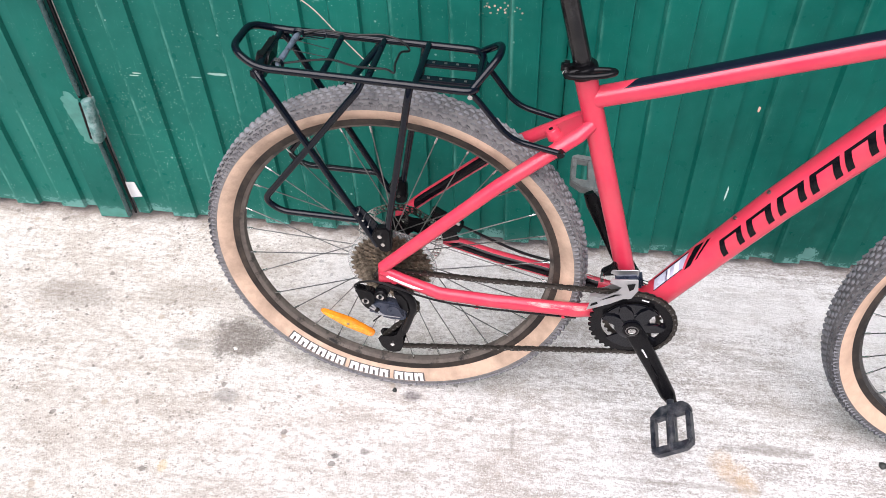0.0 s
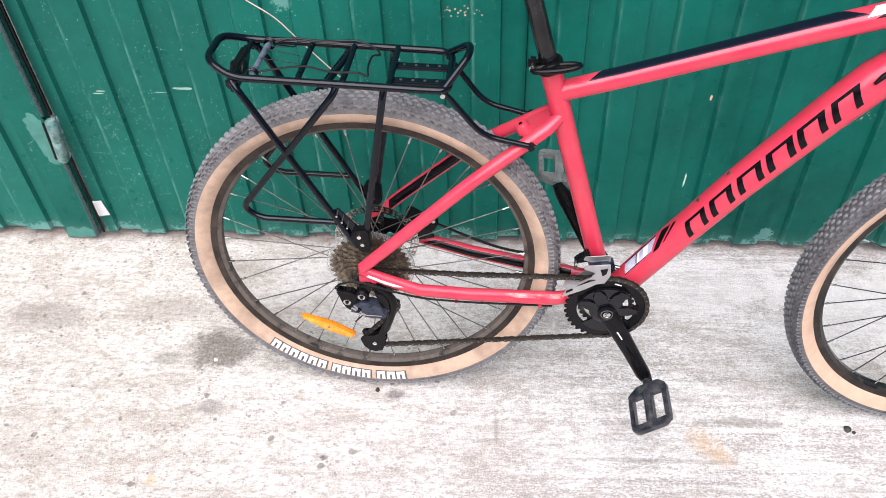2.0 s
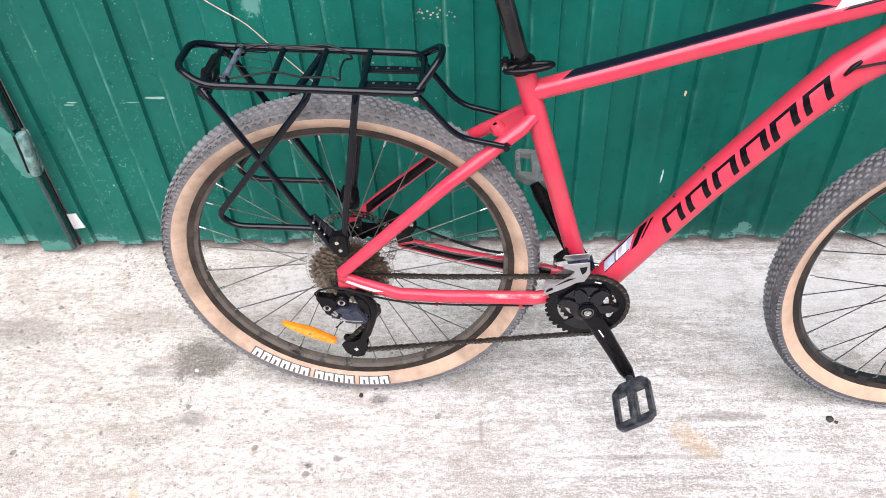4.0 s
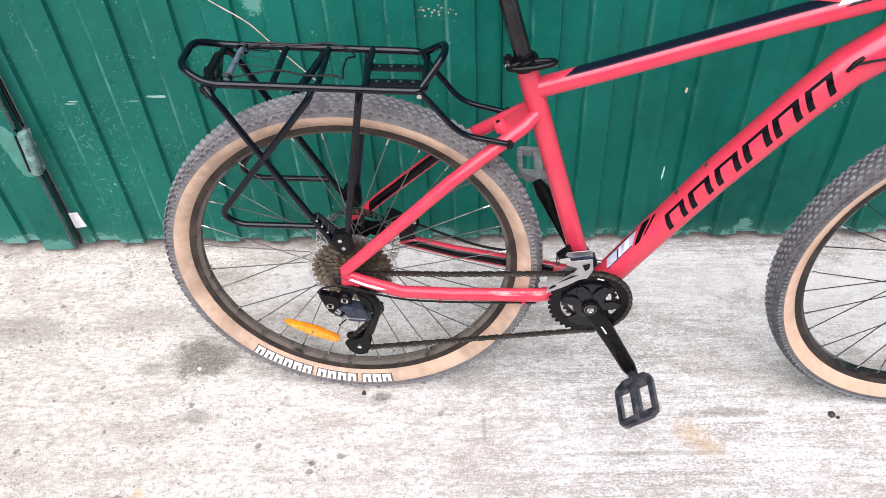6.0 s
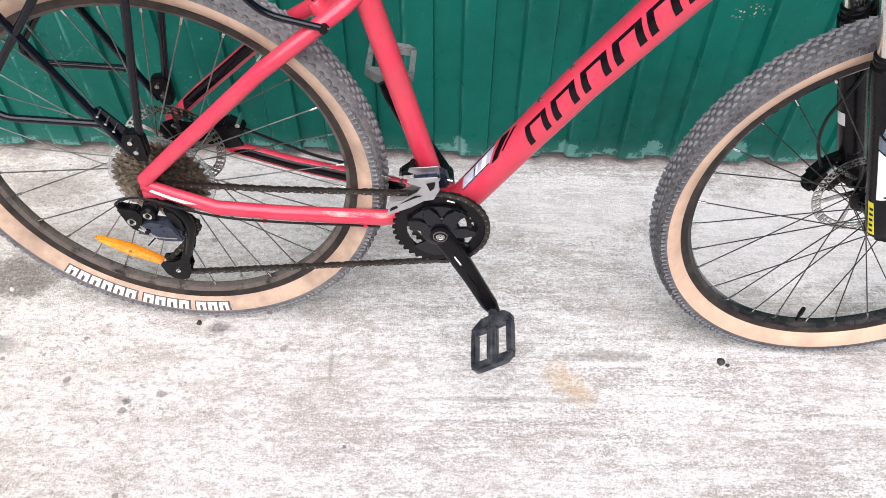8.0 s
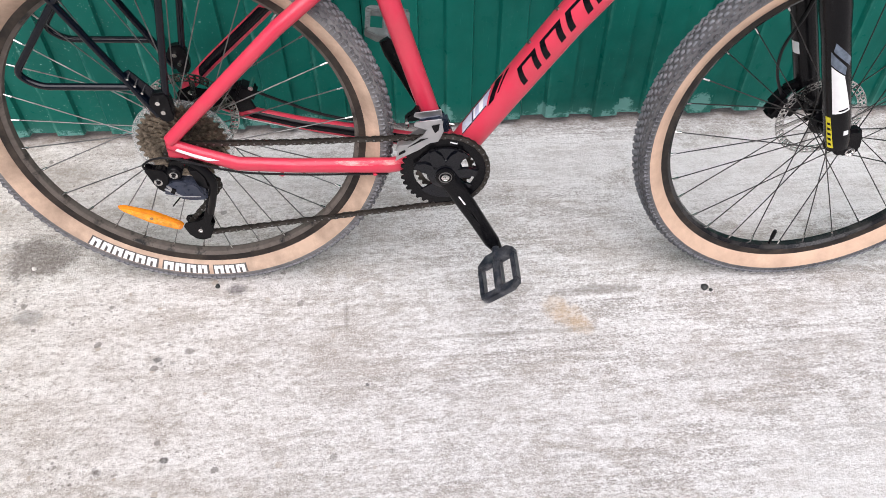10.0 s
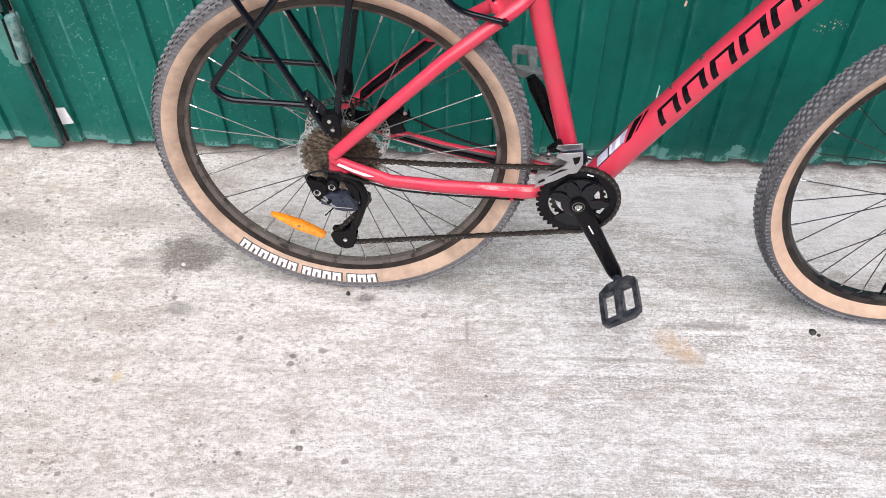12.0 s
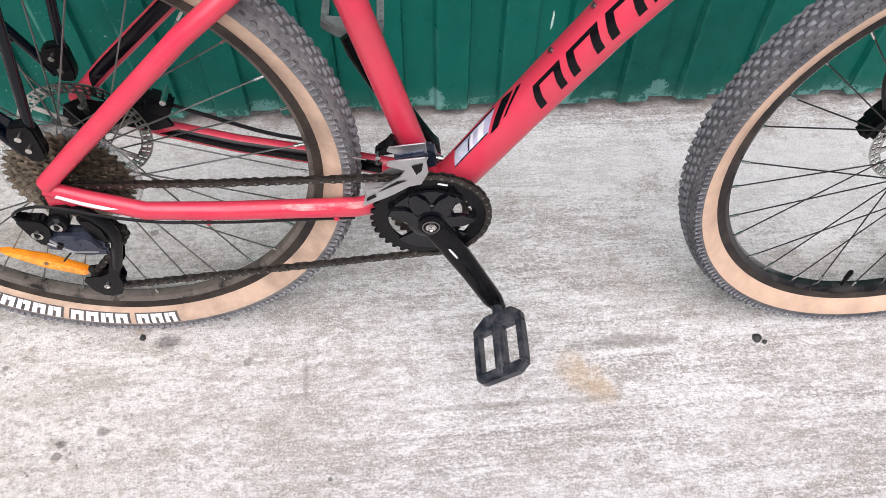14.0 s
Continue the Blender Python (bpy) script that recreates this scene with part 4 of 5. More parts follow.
for s in (-1, 1):
    END, k = BB - Vector((0, s * 0.012, 0)), -s
    pts = [BB + Vector((0, s * out, 0)) + CRANK * k * far for out, far in ((0.057, -0.09), (0.062, 0), (0.068, 0.25), (0.076, 0.6), (0.086, 0.93), (0.088, 1.06))]
    arm = part("crank_arm", sweep(pts, [0.012, 0.0185, 0.0165, 0.0145, 0.0140, 0.009], 20, wide=[0.008, 0.012, 0.0095, 0.0080, 0.0072, 0.005], power=3.2), BLACK_METAL, bicycle, "black alloy crank arm")
    part("crank_cap", lathe([(0.0165, s * 0.083), (0.0165, s * 0.0865), (0.0135, s * 0.0875), (0.0125, s * 0.0862), (0.0095, s * 0.0862), (0.0085, s * 0.0872), (0.001, s * 0.0872), (0.001, s * 0.083)], 32, END), BLACK_PLASTIC, arm)
    part("crank_bolt", lathe([(0.0068, s * 0.0865), (0.0068, s * 0.0885), (0.0052, s * 0.0892), (0.0040, s * 0.0880), (0.001, s * 0.0875), (0.001, s * 0.086)], 20, END), STEEL, arm, "silver crank bolt")
    part("cap_ring", lathe([(0.0112, s * 0.0868), (0.0112, s * 0.0880), (0.0098, s * 0.0880), (0.0098, s * 0.0868)], 28, END), SPOKE, arm)
    m = Matrix.Translation(BB + Vector((0, s * 0.0795, 0)) + CRANK * k * 0.34) @ Matrix.Rotation(radians(57.8), 4, "Y")
    part("maker_mark", block((0.030, 0.0008, 0.0026), m), WHITE_DECAL, arm, "pale printed bar")
    part("crank_groove", block((0.060, 0.0010, 0.0012), Matrix.Translation(BB + Vector((0, s * 0.0855, 0)) + CRANK * k * 0.66) @ Matrix.Rotation(radians(57.8), 4, "Y")), BLACK_PLASTIC, arm)
    # pedal
    axle = BB + CRANK * k + Vector((0, s * 0.094, 0))
    turn = radians(-40 if s < 0 else 4)
    base = Matrix.Translation(axle) @ Matrix.Rotation(turn, 4, "Y")

    def at(x, y, z):
        return base @ Vector((x, s * y, z))

    rubber = PEDAL if s < 0 else DUSTY_PEDAL
    pedal = part("pedal", sweep([at(0, -0.004, 0), at(0, 0.012, 0), at(0, 0.014, 0), at(0, 0.104, 0), at(0, 0.108, 0)], [0.007, 0.007, 0.0088, 0.0080, 0.005], 16), rubber, bicycle, "scuffed dark grey plastic platform pedal" if s < 0 else "pale dusty plastic platform pedal")
    flat = base @ Matrix(((1, 0, 0, 0), (0, 0, s, 0), (0, 1, 0, 0), (0, 0, 0, 1)))
    for name, outline, half in (
        ("pedal_inner_bar", [(-0.018, 0.012), (0.023, 0.012), (0.036, 0.024), (0.036, 0.036), (-0.036, 0.036), (-0.036, 0.027)], 0.0070),
        ("pedal_outer_bar", [(-0.036, 0.092), (0.036, 0.092), (0.036, 0.097), (0.024, 0.107), (-0.028, 0.107), (-0.036, 0.100)], 0.0070),
        ("pedal_rail", [(-0.036, 0.0355), (-0.0275, 0.0355), (-0.0275, 0.0925), (-0.036, 0.0925)], 0.0078),
        ("pedal_rail", [(0.0275, 0.0355), (0.036, 0.0355), (0.036, 0.0925), (0.0275, 0.0925)], 0.0078),
        ("pedal_core", [(-0.0075, 0.0355), (0.0075, 0.0355), (0.0075, 0.0925), (-0.0075, 0.0925)], 0.0074),
    ):
        bm = plate([(px * 1.07, 0.06 + (py - 0.06) * 1.05) for px, py in outline], -half, half, None, 0.0018)
        bm.transform(flat)
        part(name, bm, rubber, pedal)
    for x in (-0.0345, 0.0345):
        for y in (0.030, 0.050, 0.066, 0.082, 0.097):
            for z in (0.0076, -0.0076):
                part("grip_pin", rod(at(x, y, z * 0.8), at(x, y, z * 1.22), 0.0019, 6), rubber, pedal)

# ---- cassette, chain and derailleurs ----
cassette = part("cassette", lathe([(0.0125, -0.064), (0.0165, -0.0635), (0.0165, -0.026), (0.0125, -0.026)], 32, AXLE), CASSETTE, bicycle, "greasy brown steel cassette")
for i, teeth in enumerate((36, 32, 28, 24, 21, 18, 15, 13, 11)):
    r = teeth * 0.0127 / (2 * math.pi)
    y = -0.0295 - i * 0.0039
    part("cog", gear(teeth, r + 0.0022, r - 0.0035, max(0.016, r * 0.62), y - 0.0009, y + 0.0009, AXLE), CASSETTE, cassette)
part("spoke_guard", lathe([(0.024, -0.0245), (0.070, -0.0245), (0.0795, -0.0262), (0.0815, -0.0250), (0.0795, -0.0240), (0.070, -0.0232), (0.024, -0.0232)], 64, AXLE), CLEAR, cassette, "clear plastic spoke guard")


def make_rotor(parent, c, y):
    """A slotted brake disc about the axle."""
    bm = lathe([(0.0800, y - 0.0009), (0.0800, y + 0.0009), (0.0775, y + 0.0009), (0.0775, y - 0.0009)], 96, c)
    lathe([(0.0675, y - 0.0009), (0.0675, y + 0.0009), (0.0650, y + 0.0009), (0.0650, y - 0.0009)], 96, c, bm)
    lathe([(0.0735, y - 0.0009), (0.0735, y + 0.0009), (0.0718, y + 0.0009), (0.0718, y - 0.0009)], 96, c, bm)
    for i in range(44):
        t = 2 * math.pi * i / 44
        d = 0.055
        w = 0.030 if i % 4 else 0.055
        out = [(c[0] + r * math.cos(a), c[2] + r * math.sin(a)) for r, a in ((0.0655, t - w), (0.0655, t + w), (0.0790, t + d + w), (0.0790, t + d - w))]
        plate(out, y - 0.0009, y + 0.0009, bm)
    for i in range(6):
        t = 2 * math.pi * i / 6
        out = [(c[0] + r * math.cos(a), c[2] + r * math.sin(a)) for r, a in ((0.018, t - 0.28), (0.018, t + 0.28), (0.040, t + 0.33), (0.0665, t + 0.42), (0.0665, t + 0.29), (0.040, t + 0.14))]
        plate(out, y - 0.0009, y + 0.0009, bm)
    return part("brake_disc", bm, STEEL, parent, "slotted steel brake disc", False)


make_rotor(rear, AXLE, 0.050)


def chain_path():
    pts = []
    for a in np.linspace(92, -90, 22):
        pts.append(BB + Vector((0.0728 * math.cos(radians(a)), -0.0575, 0.0728 * math.sin(radians(a)))))
    low, high = Vector((0.007, -0.0600, 0.188)), Vector((0.034, -0.0600, 0.284))
    for a in np.linspace(-100, -215, 8):
        pts.append(low + Vector((0.0195 * math.cos(radians(a)), 0, 0.0195 * math.sin(radians(a)))))
    for a in np.linspace(-35, 60, 8):
        pts.append(high + Vector((0.0195 * math.cos(radians(a)), 0, 0.0195 * math.sin(radians(a)))))
    for a in np.linspace(-75, -268, 12):
        pts.append(AXLE + Vector((0.0224 * math.cos(radians(a)), -0.0605, 0.0224 * math.sin(radians(a)))))
    pts.append(Vector((0.18, -0.0560, 0.3690)))
    return pts


def make_chain():
    pts = chain_path()
    pts.append(pts[0])
    acc = [0]
    for a, b in zip(pts, pts[1:]):
        acc.append(acc[-1] + (b - a).length)
    n = int(acc[-1] / 0.0127)
    grid = np.linspace(0, acc[-1], n + 1)
    xyz = [Vector(v) for v in zip(*[np.interp(grid, acc, [p[k] for p in pts]) for k in range(3)])]
    bm = bmesh.new()
    for i, (a, b) in enumerate(zip(xyz, xyz[1:])):
        d = (b - a).normalized()
        o = Vector((-d.z, 0, d.x))
        outer = i % 2
        for s in (-1, 1):
            y = s * (0.0030 if outer else 0.0021)
            out = []
            for u, v in ((-0.0036, 0), (-0.0024, 0.0036), (0.0022, 0.0041), (0.0064, 0.0030), (0.0105, 0.0041), (0.0151, 0.0036), (0.0163, 0),
                         (0.0151, -0.0036), (0.0105, -0.0041), (0.0064, -0.0030), (0.0022, -0.0041), (-0.0024, -0.0036)):
                q = a + d * u + o * v
                out.append((q.x, q.z))
            plate(out, a.y + y - 0.0005, a.y + y + 0.0005, bm)
        rod(a + Vector((0, -0.0040, 0)), a + Vector((0, 0.0040, 0)), 0.0023, 8, bm)
    chain = part("chain", bm, CHAIN, bicycle, "dirty dark steel chain", False)
    bm = bmesh.new()
    for p in xyz:
        rod(p + Vector((0, -0.0046, 0)), p + Vector((0, 0.0046, 0)), 0.0016, 6, bm)
    tagged(part("chain_rivet", bm, SPOKE, chain, "worn bright rivets"), kind="stuff")
    return chain


make_chain()

# rear derailleur
mech = part("rear_derailleur", plate([(-0.028, 0.310), (-0.010, 0.307), (0.012, 0.315), (0.028, 0.309), (0.037, 0.286), (0.033, 0.277), (0.000, 0.276), (-0.036, 0.282), (-0.034, 0.294)], -0.088, -0.070, None, 0.005), DERAILLEUR, bicycle, "blue-grey and black rear derailleur")
# thin alloy strips draw the highlight lines of the blue link
part("link_highlight", plate([(-0.026, 0.303), (-0.022, 0.305), (-0.010, 0.288), (-0.013, 0.285)], -0.0892, -0.087, None, 0.0008), ALLOY, mech, "silver strip standing in for a highlight on the link")
part("link_highlight", plate([(-0.030, 0.2965), (-0.027, 0.2985), (-0.002, 0.2815), (-0.005, 0.2795)], -0.0892, -0.087, None, 0.0006), ALLOY, mech, "silver strip standing in for a highlight on the link")
part("link_highlight", plate([(-0.020, 0.2795), (-0.020, 0.2812), (0.026, 0.2808), (0.026, 0.2790)], -0.0884, -0.0860, None, 0.0004), ALLOY, mech, "silver strip standing in for a highlight on the link")
part("link_cover", plate([(0.004, 0.306), (0.014, 0.312), (0.026, 0.306), (0.033, 0.288), (0.010, 0.284), (0.000, 0.292)], -0.0910, -0.086, None, 0.0022), DERAILLEUR, mech)
part("link_bar", plate([(-0.012, 0.277), (-0.006, 0.282), (0.036, 0.283), (0.034, 0.268), (0.010, 0.266), (-0.008, 0.269)], -0.084, -0.072, None, 0.003), DERAILLEUR, mech)
part("hanger", plate([(-0.012, 0.350), (0.010, 0.352), (0.006, 0.330), (-0.002, 0.318), (-0.018, 0.321), (-0.018, 0.335)], -0.080, -0.068, None, 0.002), BLACK_METAL, mech)
part("knuckle", lathe([(0.0105, -0.086), (0.0125, -0.083), (0.0125, -0.068), (0.0105, -0.066), (0.003, -0.066), (0.003, -0.086)], 24, (-0.009, 0, 0.326)), BLACK_PLASTIC, mech)
part("knuckle", plate([(-0.056, 0.333), (-0.051, 0.343), (-0.041, 0.331), (-0.033, 0.338), (-0.024, 0.337), (-0.017, 0.328), (-0.016, 0.318), (-0.024, 0.309), (-0.027, 0.287), (-0.040, 0.292), (-0.044, 0.306)], -0.087, -0.072, None, 0.003), BLACK_PLASTIC, mech)
part("cable_anchor", plate([(-0.022, 0.290), (-0.016, 0.300), (-0.010, 0.296), (-0.014, 0.286)], -0.090, -0.086, None, 0.001), BLACK_METAL, mech)
for x, z in ((-0.009, 0.326), (-0.036, 0.311)):
    part("pivot_bolt", lathe([(0.0068, -0.0865), (0.0068, -0.0885), (0.0054, -0.0892), (0.0032, -0.0880), (0.001, -0.0875), (0.001, -0.0860)], 20, (x, 0, z)), STEEL, mech, "silver pivot bolt")
    part("pivot_socket", rod((x, -0.0896, z), (x, -0.0870, z), 0.0030, 8), BLACK_DECAL, mech)
part("cage_knuckle", sweep(rounded([(0.004, -0.074, 0.345), (0.022, -0.076, 0.343), (0.041, -0.077, 0.322), (0.048, -0.076, 0.297), (0.040, -0.074, 0.262), (0.031, -0.072, 0.230)], 0.02, 5), [0.004, 0.0065, 0.0080, 0.0085, 0.0080, 0.007, 0.0065, 0.006], 14, wide=0.0065), BLACK_PLASTIC, mech)
part("knuckle_shell", plate([(0.012, 0.336), (0.030, 0.336), (0.042, 0.318), (0.044, 0.296), (0.036, 0.286), (0.028, 0.304), (0.016, 0.318)], -0.084, -0.070, None, 0.004), BLACK_PLASTIC, mech)
outline = [(0.044, 0.262), (0.036, 0.226), (0.026, 0.209), (0.029, 0.190), (0.021, 0.168), (0.008, 0.163), (-0.004, 0.166), (-0.014, 0.176), (-0.021, 0.196), (-0.016, 0.205), (-0.006, 0.206), (0.004, 0.206), (0.016, 0.214), (0.024, 0.240), (0.030, 0.266)]
for y in (-0.0710, -0.0520):
    part("cage_plate", plate(outline, y - 0.0012, y + 0.0012, None, 0.0008), BLACK_METAL, mech)
for x, z in ((0.007, 0.188), (0.034, 0.284)):
    part("jockey_wheel", gear(11, 0.0215, 0.0170, 0.005, -0.0625, -0.0580, (x, 0, z)), BLACK_PLASTIC, mech)
    part("jockey_bolt", lathe([(0.0040, -0.0745), (0.0040, -0.0500), (0.001, -0.0500), (0.001, -0.0735), (0.0022, -0.0735), (0.0028, -0.0745)], 14, (x, 0, z)), STEEL, mech)
part("slack_screw", rod((-0.026, -0.080, 0.252), (-0.010, -0.080, 0.272), 0.0013, 6), BLACK_METAL, mech)
part("shift_cable", sweep(rounded([(0.335, -0.044, 0.292), (0.190, -0.064, 0.307), (0.100, -0.076, 0.321), (0.045, -0.082, 0.340), (0.005, -0.084, 0.356), (-0.022, -0.084, 0.360), (-0.046, -0.082, 0.351), (-0.058, -0.080, 0.338), (-0.050, -0.080, 0.330)], 0.035, 8), 0.0019, 8), CABLE, mech, "black shift cable housing")
for x, y, z in ((0.160, -0.066, 0.3095), (0.312, -0.047, 0.2945)):
    part("cable_guide", block((0.009, 0.008, 0.0055), Matrix.Translation((x, y, z)), None, 0.002), RED, bicycle)

# front derailleur
outline = [(0.347, 0.340), (0.353, 0.372), (0.370, 0.374), (0.392, 0.392), (0.398, 0.404), (0.376, 0.410), (0.378, 0.418), (0.420, 0.425), (0.424, 0.400), (0.416, 0.380), (0.402, 0.378), (0.384, 0.362), (0.362, 0.350)]
shifter = part("front_derailleur", plate(outline, -0.0690, -0.0665, None, 0.0008), ALLOY, bicycle, "silver alloy front derailleur")
part("cage_plate", plate([(x, z + 0.006) for x, z in outline], -0.0520, -0.0500, None, 0.0008), ALLOY, shifter)
part("cage_slot", plate([(0.404, 0.412), (0.417, 0.416), (0.416, 0.404), (0.410, 0.398)], -0.0700, -0.0695), BLACK_METAL, shifter)
part("cage_slot", plate([(0.352, 0.352), (0.364, 0.360), (0.362, 0.364), (0.353, 0.358)], -0.0700, -0.0695), BLACK_METAL, shifter)
part("cage_slot", plate([(0.366, 0.368), (0.392, 0.384), (0.400, 0.388), (0.388, 0.386)], -0.0700, -0.0695), BLACK_DECAL, shifter)
part("link_arm", block((0.038, 0.018, 0.013), pose(0.404, -0.048, 0.410, 0, -12, 0), None, 0.003), DERAILLEUR, shifter)
part("clamp_block", block((0.020, 0.022, 0.028), pose(0.426, -0.024, 0.384, 0, -18, 0), None, 0.004), DERAILLEUR, shifter)
part("clamp_screw", rod((0.434, -0.036, 0.392), (0.442, -0.036, 0.390), 0.0035, 10), STEEL, shifter)
part("cable_arm", plate([(0.362, 0.398), (0.372, 0.396), (0.392, 0.402), (0.390, 0.412), (0.384, 0.424), (0.379, 0.423), (0.378, 0.411), (0.364, 0.406)], -0.040, -0.026, None, 0.0025), BLACK_PLASTIC, shifter)
for z in (0.400, 0.391):
    part("limit_screw", rod((0.366, -0.046, z), (0.366, -0.030, z), 0.0030, 10), STEEL, shifter)
part("cable_end", rod((0.352, -0.040, 0.392), (0.336, -0.046, 0.402), 0.0010, 6), STEEL, shifter)

# amber reflector between the spokes
m = Matrix.Translation((-0.095, -0.010, 0.162)) @ Matrix.Rotation(radians(25), 4, "Y")
outline = [(-0.060, -0.0012), (-0.050, -0.0070), (0.0, -0.0125), (0.048, -0.0115), (0.056, -0.0080), (0.056, 0.0060), (0.048, 0.0085), (0.0, 0.0110), (-0.050, 0.0060), (-0.060, 0.0012)]
bm = plate(outline, -0.0045, 0.0045, None, 0.002)
bm.transform(m)
reflector = part("reflector", bm, AMBER, rear, "amber plastic spoke reflector")
bm = plate([(x * 0.9, z * 0.62) for x, z in outline], -0.0054, -0.0040, None, 0.0006)
bm.transform(m)
part("reflector_lens", bm, AMBER_LENS, reflector, "brighter ribbed amber lens")
bm = lathe([(0.0030, -0.0064), (0.0030, -0.0040), (0.001, -0.0040), (0.001, -0.0060)], 12)
bm.transform(m)
part("reflector_screw", bm, CASSETTE, rear)

# rear brake
caliper = part("brake_caliper", block((0.032, 0.026, 0.024), pose(0.098, 0.056, 0.392, 0, 25, 0), None, 0.004), BLACK_PLASTIC, bicycle, "black disc brake caliper")
part("caliper_body", block((0.030, 0.022, 0.014), pose(0.070, 0.060, 0.406, 0, 30, 0), None, 0.003), BLACK_PLASTIC, caliper)
# mount widened so its black also gives the shade over the red stay
part("mount_and_shade", plate([(-0.022, 0.372), (-0.016, 0.390), (0.006, 0.400), (0.024, 0.392), (0.040, 0.392), (0.066, 0.406), (0.100, 0.380), (0.110, 0.356), (0.084, 0.348), (0.044, 0.356), (0.024, 0.366), (0.006, 0.346), (-0.014, 0.350)], 0.0520, 0.0565, None, 0.0015), BLACK_METAL, caliper, "black brake mount enlarged to stand in for shade on the stay")
for x, z in ((0.006, 0.388), (0.062, 0.394)):
    part("mount_bolt", lathe([(0.0050, 0.0510), (0.0050, 0.0535), (0.001, 0.0535), (0.001, 0.0518), (0.0026, 0.0518), (0.0030, 0.0505)], 14, (x, 0, z)), STEEL, caliper, "steel mount bolt")
part("caliper_bolt", rod((0.108, 0.040, 0.405), (0.108, 0.070, 0.405), 0.004, 10), STEEL, caliper)
part("brake_hose", sweep(rounded([(0.105, 0.056, 0.392), (0.150, 0.062, 0.366), (0.230, 0.060, 0.334), (0.340, 0.050, 0.326)], 0.04), 0.0026, 8), CABLE, caliper, "black brake hose")

# tyre valves
for w, c, ang in ((front, Vector((0, 0, 0)), -93),):
    t = radians(ang)
    d = Vector((math.cos(t), 0, math.sin(t)))
    part("valve", sweep([c + d * 0.279, c + d * 0.266, c + d * 0.264, c + d * 0.248, c + d * 0.245], [0.003, 0.003, 0.0042, 0.0042, 0.003], 10), BLACK_PLASTIC, w, "black valve cap")

# ---- luggage rack ----
rail = [(0.100, -0.061, 0.737), (-0.185, -0.061, 0.741), (-0.226, -0.040, 0.757), (-0.226, 0.040, 0.757), (-0.185, 0.061, 0.741), (0.136, 0.061, 0.737), (0.136, -0.061, 0.737), (0.100, -0.061, 0.737)]
rack = part("luggage_rack", sweep(rounded(rail, 0.028, 6), 0.0058, 14), RACK, bicycle, "black tubular steel luggage rack")
part("hoop", sweep(rounded([(0.130, -0.056, 0.738), (0.164, -0.016, 0.773), (0.164, 0.020, 0.773), (0.130, 0.056, 0.738)], 0.022, 6), 0.0056, 12), RACK, rack)
for x, tilt in ((-0.184, 0), (-0.087, 0), (-0.020, 0), (0.049, 0)):
    part("crossbar", sweep([(x, -0.060, 0.740), (x, 0.060, 0.740)], 0.0040, 12, wide=0.0050, up=(1, 0, 0)), RACK, rack)
part("crossbar", sweep([(-0.046, -0.058, 0.733), (-0.022, 0.056, 0.737)], 0.0048, 12), RACK, rack)
for y in (0.012, -0.034):
    for k in range(4):
        part("slat_hole", block((0.004, 0.004, 0.0006), Matrix.Translation((0.064 + 0.018 * k, y, 0.7372))), SPOKE, rack)
    slat = part("slat", block((0.086, 0.017, 0.006), Matrix.Translation((0.091, y, 0.734)), None, 0.002), RACK, rack)
part("reflector_plate", block((0.014, 0.070, 0.048), pose(-0.190, -0.004, 0.724, 0, 14, 0), None, 0.004), BLACK_PLASTIC, rack, "black plastic reflector bracket")
part("reflector_boss", rod((-0.196, -0.018, 0.728), (-0.176, -0.018, 0.728), 0.016, 24), BLACK_PLASTIC, rack)
for s in (-1, 1):
    y = s * 0.066
    part("leg", sweep(rounded([(-0.186, s * 0.060, 0.735), (-0.176, y, 0.722), (-0.014, y, 0.428)], 0.012, 4), 0.0056, 12), RACK, rack)
    part("leg_tab", block((0.020, 0.007, 0.016), Matrix.Translation((-0.184, s * 0.062, 0.731)), None, 0.003), RACK, rack)
    part("leg", sweep(rounded([(-0.028, s * 0.060, 0.736), (-0.034, y, 0.722), (-0.203, y, 0.500), (-0.176, y, 0.479), (-0.046, y, 0.479)], 0.030, 6), 0.0054, 12), RACK, rack)
    part("leg", sweep(rounded([(0.042, s * 0.060, 0.736), (0.040, y, 0.722), (0.004, y, 0.470), (0.003, y, 0.445)], 0.012, 4), 0.0056, 12), RACK, rack)
    part("foot", plate([(-0.024, 0.452), (-0.016, 0.470), (0.004, 0.474), (0.010, 0.466), (0.012, 0.432), (0.006, 0.420), (-0.008, 0.420)], y - 0.0075, y + 0.0075, None, 0.0025), BLACK_PLASTIC, rack)
    for x, z in ((-0.008, 0.457), (-0.003, 0.4405)):
        part("foot_bolt", rod((x, y - 0.0115, z), (x, y + 0.0115, z), 0.0036, 12), STEEL, rack, "silver bolt")
    if s < 0:
        part("foot_plate", plate([(-0.050, 0.502), (-0.042, 0.506), (0.000, 0.456), (0.002, 0.436), (-0.010, 0.430)], y + 0.0025, y + 0.0055), RACK, rack)
        for x, z in ((-0.044, 0.496), (-0.036, 0.484), (-0.028, 0.472)):
            part("adjust_bolt", rod((x, y - 0.0065, z), (x, y + 0.003, z), 0.0019, 10), STEEL, rack)
    part("strut", sweep(rounded([(0.128, s * 0.056, 0.732), (0.140, s * 0.052, 0.718), (0.190, s * 0.049, 0.656), (0.272, s * 0.046, 0.638)], 0.025, 6), 0.0046, 12), RACK, rack)
    part("strut_bolt", rod((0.266, s * 0.036, 0.640), (0.266, s * 0.054, 0.640), 0.0048, 12), BLACK_METAL, rack)
    part("rail_bolt", rod((0.129, s * 0.056, 0.731), (0.129, s * 0.067, 0.731), 0.0038, 12), STEEL, rack, "silver bolt")
